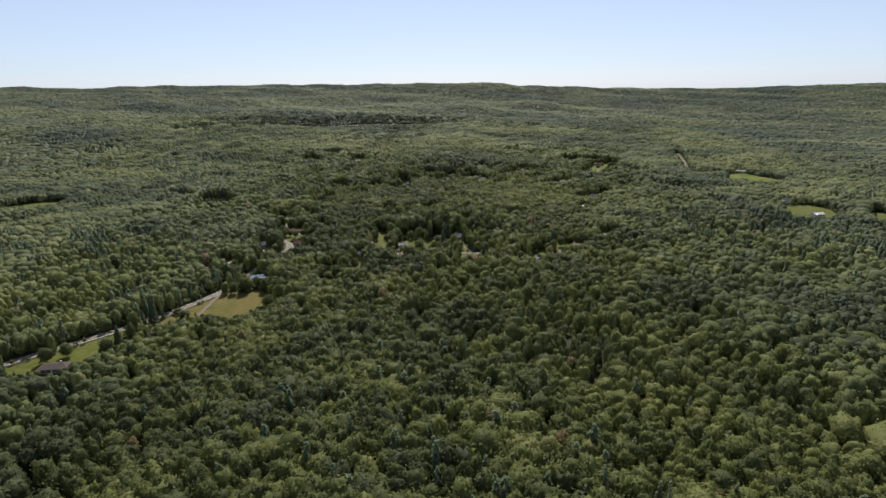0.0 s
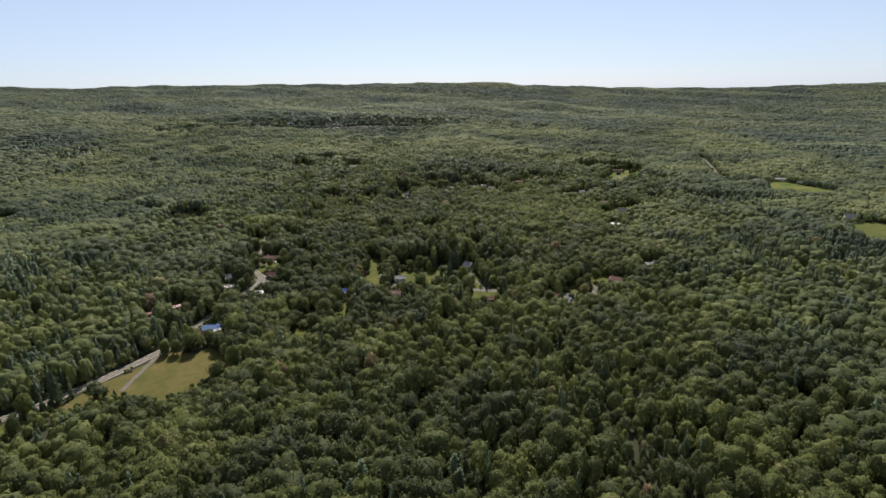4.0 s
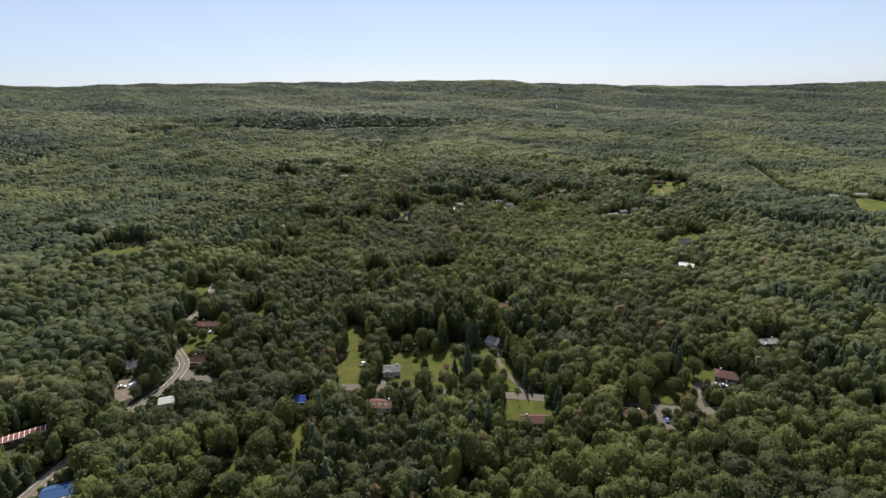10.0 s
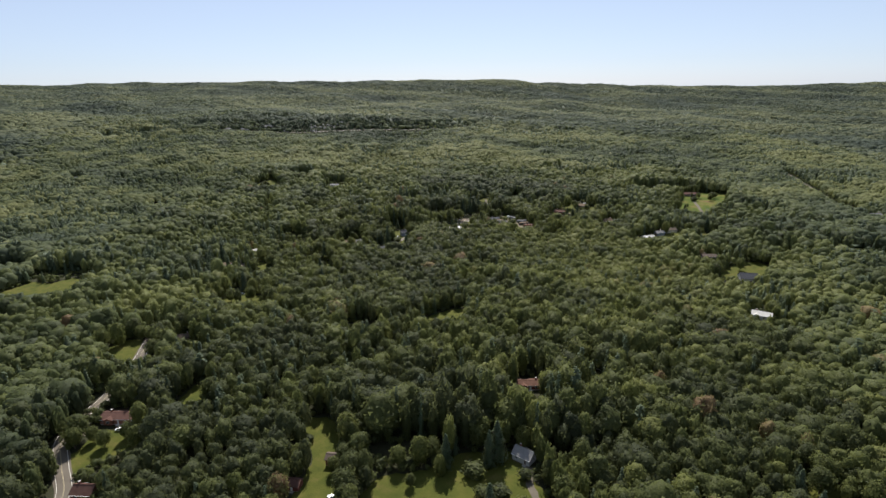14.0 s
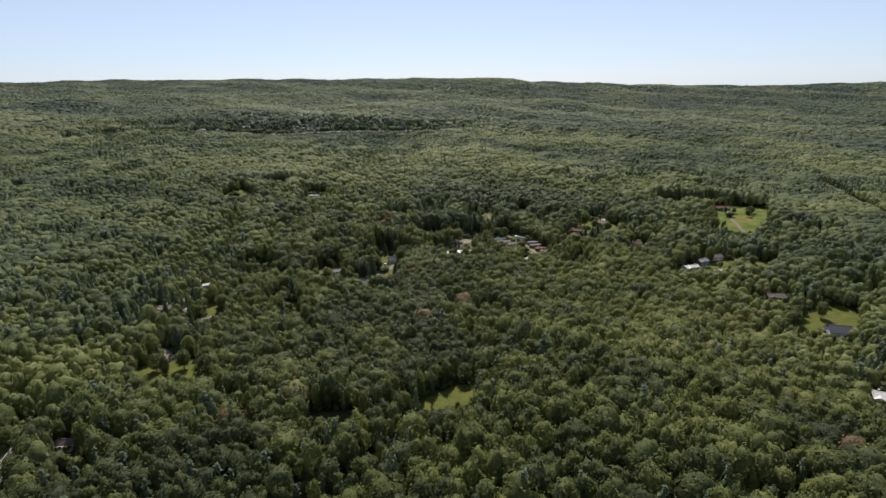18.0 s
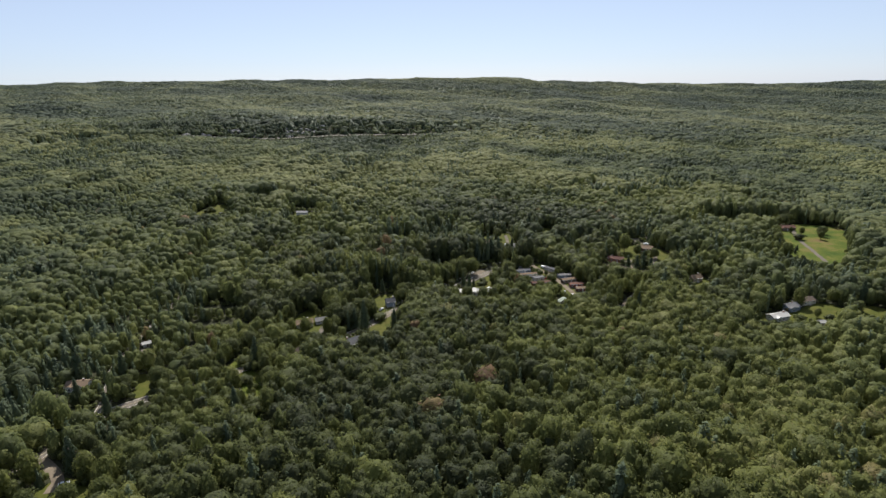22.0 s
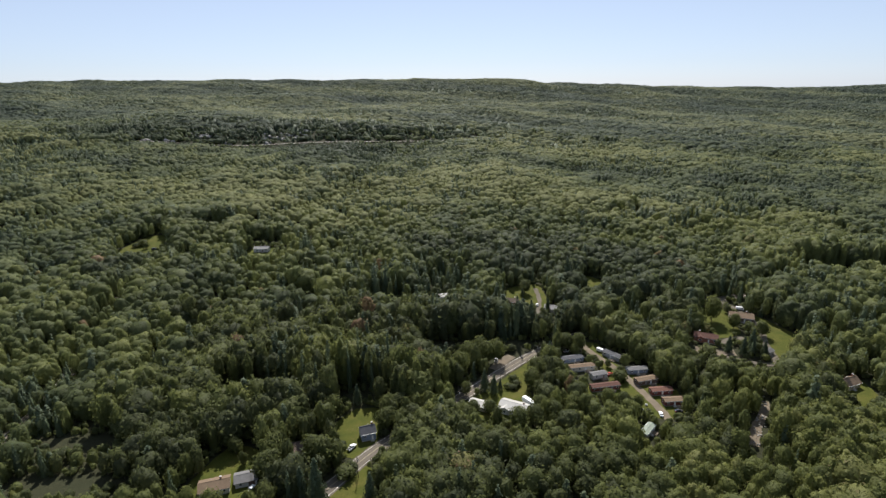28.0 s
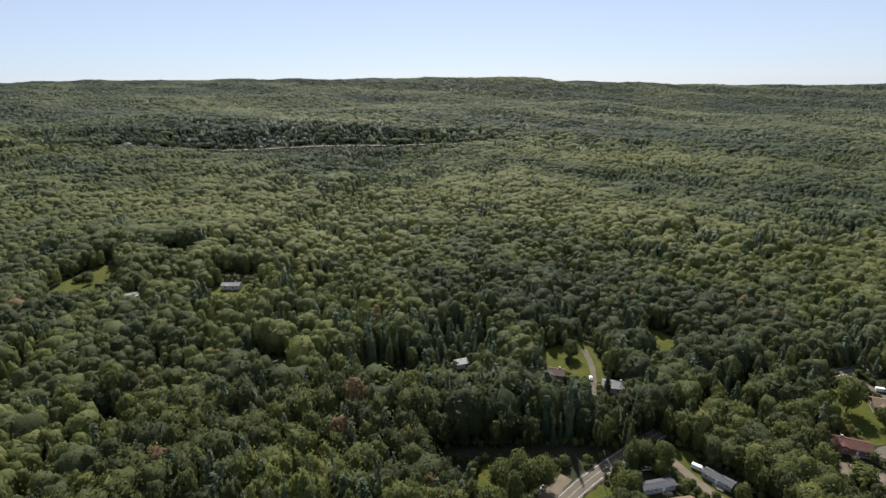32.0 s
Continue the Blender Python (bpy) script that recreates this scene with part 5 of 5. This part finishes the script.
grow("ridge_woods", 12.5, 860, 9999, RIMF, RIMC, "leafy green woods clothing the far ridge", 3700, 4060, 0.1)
grow("outer_woods", 16.0, 0, 0, RIMF, RIMC, "leafy green woods all round the valley floor", 1000, 1500, 0.42)


# ---- houses ----
def window(parent, m, w, h):
    f = bmesh.new()
    t = 0.09
    block(f, 0, 0, h, w + 2 * t, 0.10, t, m)
    block(f, 0, 0, -t, w + 2 * t, 0.10, t, m)
    block(f, -w / 2 - t / 2, 0, 0, t, 0.10, h, m)
    block(f, w / 2 + t / 2, 0, 0, t, 0.10, h, m)
    block(f, 0, 0, h * 0.5 - 0.03, w, 0.07, 0.06, m)
    frame_ob = part("window", f, TRIM_W, parent)
    part("pane", boxed(0, 0, 0, w, 0.04, h, m), GLASS, frame_ob)


def gable_block(bm, ln, wd, wall, rise, x=0.0, y=0.0, m=None):
    m = m or Matrix()
    out = [(-wd / 2, 0), (wd / 2, 0), (wd / 2, wall), (0, wall + rise), (-wd / 2, wall)]
    lo = [bm.verts.new(m @ Vector((x - ln / 2, y + a, c))) for a, c in out]
    hi = [bm.verts.new(m @ Vector((x + ln / 2, y + a, c))) for a, c in out]
    bm.faces.new(lo[::-1])
    bm.faces.new(hi)
    for i in range(5):
        bm.faces.new((lo[i], lo[(i + 1) % 5], hi[(i + 1) % 5], hi[i]))
    bmesh.ops.recalc_face_normals(bm, faces=bm.faces)
    return bm


def roof_mesh(ln, wd, wall, rise, over=0.45, thick=0.16, hip=0.0, m=None):
    """Two pitched slabs, or four with hips."""
    bm = bmesh.new()
    m = m or Matrix()
    k = rise / (wd / 2)
    L, W, lo, hi = ln / 2 + over, wd / 2 + over, wall - over * k + 0.03, wall + rise + 0.03
    for dz in (0, thick):
        v = [bm.verts.new(m @ Vector(q)) for q in ((-L, -W, lo + dz), (L, -W, lo + dz), (L, W, lo + dz), (-L, W, lo + dz), (-L + hip, 0, hi + dz), (L - hip, 0, hi + dz))]
        fs = [(0, 1, 5, 4), (2, 3, 4, 5)] + ([(1, 2, 5), (3, 0, 4)] if hip else [])
        for f in fs:
            bm.faces.new([v[i] for i in (f if dz else f[::-1])])
    bm.verts.ensure_lookup_table()
    a, b = bm.verts[:6], bm.verts[6:]
    rim = [(0, 1), (1, 2), (2, 3), (3, 0)] if hip else [(0, 1), (1, 5), (5, 2), (2, 3), (3, 4), (4, 0)]
    for i, j in rim:
        bm.faces.new((a[i], a[j], b[j], b[i]))
    bmesh.ops.recalc_face_normals(bm, faces=bm.faces)
    return bm


rh = random.Random(9)


def house(x, y, ln, wd, wall, turn, roof_c, side_c, kind, label):
    root = tagged(new({"trailer": "mobile_home", "shed": "shed", "garage": "garage", "barn": "barn", "shop": "shop", "cottage": "cottage", "ranch": "house"}[kind]), label,
                  {"trailer": "mobile home", "shed": "shed", "garage": "garage", "barn": "barn", "shop": "shop"}.get(kind, "house"))
    p = at(x, y, 0.1)
    root.matrix_basis = Matrix.Translation(p) @ Matrix.Rotation(radians(turn), 4, "Z")
    rise = wd / 2 * {"trailer": 0.22, "shed": 0.5, "garage": 0.38, "barn": 0.7, "shop": 0.3, "cottage": 0.7, "ranch": 0.40}[kind]
    base = 0.5 if kind in ("trailer", "ranch", "cottage") else 0.2
    side, roof_m = SIDING[side_c], SHINGLE[roof_c]
    part("foundation", boxed(0, 0, -0.6, ln - 0.12, wd - 0.12, 0.6 + base), CONCRETE if kind != "trailer" else METAL_G, root)
    up = Matrix.Translation((0, 0, base))
    hip = wd * 0.35 if "hipped" in label else 0.0
    if hip:
        part("wall", boxed(0, 0, base, ln, wd, wall), side, root)
    else:
        part("wall", gable_block(bmesh.new(), ln, wd, wall, rise, m=up), side, root)
    part("roof", roof_mesh(ln, wd, wall, rise, 0.25 if kind == "trailer" else 0.5, 0.16, hip, up), roof_m, root)
    if not hip:
        rb = bmesh.new()
        block(rb, 0, 0, base + wall + rise + 0.17, ln + 0.5, 0.35, 0.07)
        part("ridge_cap", rb, roof_m, root)
    wz = base + wall * 0.36
    w_w, w_h = (1.0, 1.15) if kind not in ("shed",) else (0.6, 0.6)
    count = max(1, int(ln / (3.2 if kind != "shed" else 4)))
    for sgn in (-1, 1):
        for k in range(count):
            wx = -ln / 2 + (k + 0.5) * ln / count
            if sgn == -1 and k == count // 2:
                d = part("door", boxed(wx, -wd / 2 - 0.03, base, 0.95 if kind not in ("garage", "barn") else 2.6, 0.08, 2.05, None, 0.01), TRIM_W if side_c != "white" else SIDING["brown"], root)
                part("door_knob", boxed(wx + 0.35, -wd / 2 - 0.10, base + 1.0, 0.08, 0.08, 0.08), METAL_G, d)
                part("step", boxed(wx, -wd / 2 - 0.75, -0.3, 1.8, 1.4, 0.3 + base * 0.8), CONCRETE, root)
                continue
            window(root, Matrix.Translation((wx, sgn * (wd / 2 + 0.02), wz)), w_w, w_h)
    if kind not in ("shed", "shop"):
        for sgn in (-1, 1):
            window(root, Matrix.Translation((sgn * (ln / 2 + 0.02), wd * 0.1, wz)) @ Matrix.Rotation(radians(90), 4, "Z"), w_w, w_h)
    if kind in ("ranch", "cottage"):
        cx = ln * rh.choice((-0.28, 0.22, 0.36))
        c = part("chimney", boxed(cx, wd * 0.12, base + wall, 0.75, 0.75, rise + 0.9), SIDING["brick"], root)
        part("chimney_cap", boxed(cx, wd * 0.12, base + wall + rise + 0.9, 0.95, 0.95, 0.12), CONCRETE, c)
    if kind in ("ranch", "cottage", "trailer", "shop"):
        for k in range(2):
            vx = ln * (0.12 + 0.2 * k) * rh.choice((-1, 1))
            vb = rod(bmesh.new(), (vx, wd * 0.22, base + wall + rise * 0.4), (vx, wd * 0.22, base + wall + rise * 0.56 + 0.55), 0.09, 0.09, 8)
            part("vent_pipe", vb, METAL_G, root)
        for sgn in (-1, 1):
            part("gutter", boxed(0, sgn * (wd / 2 + (0.56 if kind != "trailer" else 0.31)), base + wall - (0.28 if kind != "trailer" else 0.12), ln + 0.6, 0.12, 0.12), TRIM_W, root)
    if kind == "ranch" and ln >= 9 and not hip:
        # a front gable that crosses the main roof
        g, gl = wd * 0.55, wd * 0.5 + 1.2
        m = up @ Matrix.Translation((-ln * 0.24, -gl / 2 - 0.02, 0)) @ Matrix.Rotation(radians(90), 4, "Z")
        part("porch_wall", gable_block(bmesh.new(), gl, g, wall - 0.05, g / 2 * 0.42, m=m), side, root)
        part("porch_roof", roof_mesh(gl, g, wall - 0.05, g / 2 * 0.42, 0.3, 0.15, 0, m), roof_m, root)
        window(root, up @ Matrix.Translation((-ln * 0.24, -gl - 0.05, wall * 0.36)), 1.5, 1.2)
    if "roof lights" in label:
        for k in range(3):
            sx, sy = -ln * 0.3 + k * ln * 0.3, -wd * 0.26
            m = up @ Matrix.Translation((sx, sy, wall + rise * 0.48 + 0.2)) @ Matrix.Rotation(math.atan2(rise, wd / 2), 4, "X")
            f = part("roof_light", boxed(0, 0, 0, 1.7, 1.2, 0.14, m), TRIM_W, root)
            part("pane", boxed(0, 0, 0.14, 1.45, 0.95, 0.03, m), GLASS, f)
    if "white roof ribs" in label:
        for k in range(9):
            rx = -ln / 2 + 1.2 + k * (ln - 2.4) / 8
            for sgn in (-1, 1):
                m = up @ Matrix.Translation((rx, sgn * wd * 0.25, wall + rise * 0.5 + 0.2)) @ Matrix.Rotation(-sgn * math.atan2(rise, wd / 2), 4, "X")
                part("roof_rib", boxed(0, 0, 0, 0.28, wd * 0.52, 0.08, m), TRIM_W, root)
    if kind == "trailer":
        part("porch_deck", boxed(ln * 0.2, -wd / 2 - 1.3, -0.2, 3.2, 2.4, 0.7), POLE_M, root)
        for px in (-1.4, 1.4):
            part("rail_post", boxed(ln * 0.2 + px, -wd / 2 - 2.35, 0.5, 0.1, 0.1, 1.0), POLE_M, root)
        part("handrail", boxed(ln * 0.2, -wd / 2 - 2.35, 1.42, 3.0, 0.1, 0.08), POLE_M, root)
    return root


for spec in BUILDINGS:
    house(*spec)


# ---- vehicles ----
def wheel(root, x, y, r):
    bm = rod(bmesh.new(), (x, y - 0.12, r), (x, y + 0.12, r), r, r, 14)
    t = part("wheel", bm, RUBBER, root)
    s = 1 if y > 0 else -1
    part("rim", rod(bmesh.new(), (x, y + s * 0.10, r), (x, y + s * 0.135, r), r * 0.62, r * 0.58, 10), RIM, t)


CAR_SHAPES = {  # body outline in x, z; glass outline; width; wheel places; wheel radius
    "car": ([(-2.2, 0.32), (2.2, 0.32), (2.28, 0.62), (2.1, 0.82), (1.05, 0.93), (0.98, 0.95), (-1.55, 0.98), (-2.15, 0.92), (-2.3, 0.6)], [(0.98, 0.93), (0.25, 1.42), (-1.05, 1.45), (-1.75, 0.97)], 1.78, (-1.35, 1.4), 0.32),
    "pickup": ([(-2.7, 0.45), (2.6, 0.45), (2.7, 0.8), (2.55, 1.05), (1.3, 1.15), (-0.6, 1.15), (-0.62, 1.12), (-2.72, 1.12), (-2.8, 0.7)], [(1.25, 1.14), (0.7, 1.75), (-0.5, 1.78), (-0.65, 1.14)], 1.9, (-1.7, 1.7), 0.38),
    "van": ([(-2.7, 0.42), (2.6, 0.42), (2.72, 0.95), (2.15, 1.28), (1.5, 2.1), (1.2, 2.22), (-2.65, 2.25), (-2.75, 1.0)], [(2.12, 1.32), (1.55, 1.98), (0.75, 1.98), (0.75, 1.32)], 1.98, (-1.75, 1.75), 0.36),
    "camper": ([(-4.4, 0.55), (4.2, 0.55), (4.6, 1.4), (4.3, 2.6), (3.9, 2.95), (-4.2, 2.98), (-4.5, 2.7)], [(3.2, 1.55), (3.2, 2.2), (1.9, 2.2), (1.9, 1.55)], 2.4, (-0.5, 0.45), 0.36),
}


def vehicle(x, y, turn, kind, paint, label):
    root = tagged(new({"car": "car", "pickup": "pickup_truck", "van": "van", "camper": "camper_trailer"}[kind]), label, {"pickup": "truck", "camper": "camper"}.get(kind, kind))
    root.matrix_basis = Matrix.Translation(at(x, y, 0.24)) @ Matrix.Rotation(radians(turn), 4, "Z")
    body, glass, w, axles, r = CAR_SHAPES[kind]
    bm = prism(bmesh.new(), body, -w / 2, w / 2)
    bmesh.ops.bevel(bm, geom=list(bm.edges), offset=0.06, segments=2, affect="EDGES")
    part("body", bm, PAINT[paint], root)
    if kind in ("car", "pickup"):
        bm = prism(bmesh.new(), glass, -w / 2 + 0.12, w / 2 - 0.12)
        part("cabin_glass", bm, GLASS, root)
        zt = max(q[1] for q in glass)
        xs = sorted(q[0] for q in glass)
        part("roof_panel", boxed((xs[1] + xs[2]) / 2, 0, zt - 0.02, xs[2] - xs[1] + 0.1, w - 0.3, 0.06, None, 0.02), PAINT[paint], root)
    else:
        bm = prism(bmesh.new(), glass, -w / 2 - 0.012, w / 2 + 0.012)
        part("cabin_glass", bm, GLASS, root)
    if kind == "camper":
        part("roof_vent", boxed(-1.0, 0, 2.97, 0.8, 0.7, 0.25, None, 0.04), TRIM_W, root)
        part("stripe", boxed(0, 0, 1.2, 8.2, w + 0.02, 0.14), METAL_G, root)
    if kind == "pickup":
        part("load_bed", boxed(-1.68, 0, 1.02, 1.9, w - 0.3, 0.112), RUBBER, root)
    for ax in axles:
        for sy in (-1, 1):
            wheel(root, ax, sy * (w / 2 - 0.10), r)
    x1, x0 = max(q[0] for q in body), min(q[0] for q in body)
    for sy in (-1, 1):
        part("headlight", boxed(x1 - 0.05, sy * (w / 2 - 0.3), body[2][1] - 0.02, 0.1, 0.34, 0.14), LAMP_W, root)
        part("tail_light", boxed(x0 + 0.04, sy * (w / 2 - 0.2), 0.72, 0.1, 0.2, 0.18), LAMP_RED, root)
    part("bumper", boxed(x1, 0, 0.4, 0.12, w - 0.1, 0.16, None, 0.03), RUBBER, root)


for spec in VEHICLES:
    vehicle(*spec)


# ---- yard things ----
def round_pool(x, y, r):
    root = tagged(new("above_ground_pool"), "round white-walled above-ground pool with blue water", "pool")
    root.matrix_basis = Matrix.Translation(at(x, y, 0.14))
    part("liner", rod(bmesh.new(), (0, 0, 0), (0, 0, 0.12), r - 0.1, r - 0.1, 24), PAINT["blue"], root)
    for k in range(16):
        a0, a1 = k * math.pi / 8, (k + 1) * math.pi / 8
        m = Matrix.Rotation((a0 + a1) / 2, 4, "Z") @ Matrix.Translation((r * math.cos(math.pi / 16), 0, 0))
        part("wall_panel", boxed(0, 0, 0, 0.06, 2 * r * math.sin(math.pi / 16), 1.2, m), TRIM_W, root)
        part("rim", boxed(0, 0, 1.2, 0.22, 2 * r * math.sin(math.pi / 16) + 0.06, 0.05, m), TRIM_W, root)
    part("water", rod(bmesh.new(), (0, 0, 0.12), (0, 0, 1.02), r - 0.12, r - 0.12, 24), POOL_M, root)


round_pool(32, 877, 2.3)
SCRAP = [("white", 2.2, 1.1, 0.7), ("silver", 1.6, 1.2, 0.9), ("black", 1.8, 1.0, 0.6), ("white", 1.2, 0.8, 1.0), ("blue", 2.0, 1.2, 0.5)]
YARDS = [(-137, 391, 7, 4, 12), (33, 885, 6, 2, 6), (60, 843, 3, 3, 5), (-72, 437, 4, 3, 4), (110, 451, 5, 2, 4), (90, 421, 6, 2, 5)]
for x, y, rx_, ry_, k in YARDS:
    for i in range(k):
        paint, sx, sy, sz = SCRAP[rh.randrange(len(SCRAP))]
        crate = tagged(new("yard_crate"), paint + " weathered crate of scrap lying in a yard", "crate", "scrap in the yards")
        crate.matrix_basis = Matrix.Translation(at(x + rh.uniform(-rx_, rx_), y + rh.uniform(-ry_, ry_), 0.12)) @ Matrix.Rotation(rh.uniform(0, 3), 4, "Z")
        part("box", boxed(0, 0, 0, sx, sy, sz, None, 0.05), PAINT[paint], crate)
        part("lid", boxed(0.05, 0.03, sz, sx + 0.1, sy + 0.1, 0.06), METAL_G, crate)


# ---- poles and cables ----
def pole_line(pts, side, spacing, start=0.0):
    path = polyline(pts, 1.0)
    d = np.gradient(path, axis=0)
    nrm = np.stack([-d[:, 1], d[:, 0]], 1) / np.linalg.norm(d, axis=1)[:, None]
    tops = []
    for i in range(int(start), len(path), int(spacing)):
        q = path[i] + nrm[i] * side
        z = float(land(q[0], q[1]))
        root = tagged(new("utility_pole"), "weathered wooden utility pole with a crossarm beside the road", "utility pole", "poles along the road")
        a = math.atan2(d[i][1], d[i][0])
        root.matrix_basis = Matrix.Translation((q[0], q[1], z)) @ Matrix.Rotation(a, 4, "Z")
        part("pole", rod(bmesh.new(), (0, 0, -0.5), (0, 0, 11.0), 0.17, 0.11, 8), POLE_M, root)
        part("crossarm", boxed(0, 0, 10.1, 0.12, 2.4, 0.14), POLE_M, root)
        for k in (-1.1, 0, 1.1):
            part("insulator", rod(bmesh.new(), (0, k, 10.24), (0, k, 10.42), 0.05, 0.04, 6), CONCRETE, root)
        part("transformer", rod(bmesh.new(), (0.32, 0, 8.6), (0.32, 0, 9.5), 0.22, 0.22, 10), METAL_G, root)
        tops.append([Vector((q[0] - math.sin(a) * k, q[1] + math.cos(a) * k, z + h)) for k, h in ((-1.1, 10.42), (0, 10.42), (1.1, 10.42), (0.1, 7.6))])
    for s, e in zip(tops, tops[1:]):
        for p0, p1 in zip(s, e):
            cu = bpy.data.curves.new("cable", "CURVE")
            cu.dimensions, cu.bevel_depth, cu.bevel_resolution = "3D", 0.028, 0
            sp = cu.splines.new("POLY")
            sp.points.add(8)
            for k, pt in enumerate(sp.points):
                u = k / 8
                v = p0.lerp(p1, u)
                pt.co = (v.x, v.y, v.z - 0.9 * 4 * u * (1 - u), 1)
            ob = new("cable", cu)
            cu.materials.append(WIRE_M)
            tagged(ob, "thin black cable slung between two poles", "cable", "cables along the road", kind="structure")


pole_line(ROADS["road"][0][3:16], 7.0, 42)
pole_line(ROADS["side_road"][0][5:12], -6.5, 36, 6)
pole_line([(22, 446), (10, 449), (-10, 451), (-30, 452), (-55, 454)], 5.0, 36)

# ---- pale rock of the road cut ----
rr = np.random.default_rng(12)
iv, if_ = ico(1)
V, F, T = [], [], []
spots = [(-405, 1512, 12, 6), (-385, 1514, 10, 6), (-300, 1526, 12, 7), (-276, 1532, 16, 8), (-250, 1540, 14, 9), (-100, 1572, 4, 4), (-462, 1470, 8, 2), (-430, 1476, 8, 2), (-350, 1496, 4, 2), (-290, 1504, 4, 2)]
for sx, sy, wx, wy in spots:
    for k in range(int(wx * 0.8)):
        q = np.array([rr.normal(sx, wx * 0.5), rr.normal(sy, wy)]) * UNIT
        s = rr.uniform(2.2, 4.2)
        z = float(land(q[0], q[1]))
        V.append(iv * rr.uniform(0.7, 1.3, iv.shape) * np.array([s * 1.3, s, s * 0.9]) + np.array([q[0], q[1], z + s * 0.5]))
        F.append(if_ + len(iv) * len(F))
tagged(sheet("rock_outcrops", np.concatenate(V), np.concatenate(F), ROCK_M), "pale broken rock outcrops above the far highway", "rocks", kind="stuff")

# broken stone in the bare strip below the trailer court
V, F = [], []
for k in range(45):
    u = rr.uniform(0, 1)
    q = np.array([110 - 20 * u + rr.normal(0, 1.4), 846 - 28 * u + rr.normal(0, 1.4)]) * UNIT
    s = rr.uniform(0.2, 0.6)
    V.append(iv * rr.uniform(0.7, 1.3, iv.shape) * np.array([s * 1.3, s, s * 0.8]) + np.array([q[0], q[1], float(land(q[0], q[1])) + 0.25 + s * 0.25]))
    F.append(if_ + len(iv) * k)
tagged(sheet("stream_stones", np.concatenate(V), np.concatenate(F), ROCK_M), "pale loose stones along a bare dirt strip in the woods", "stones", kind="stuff")
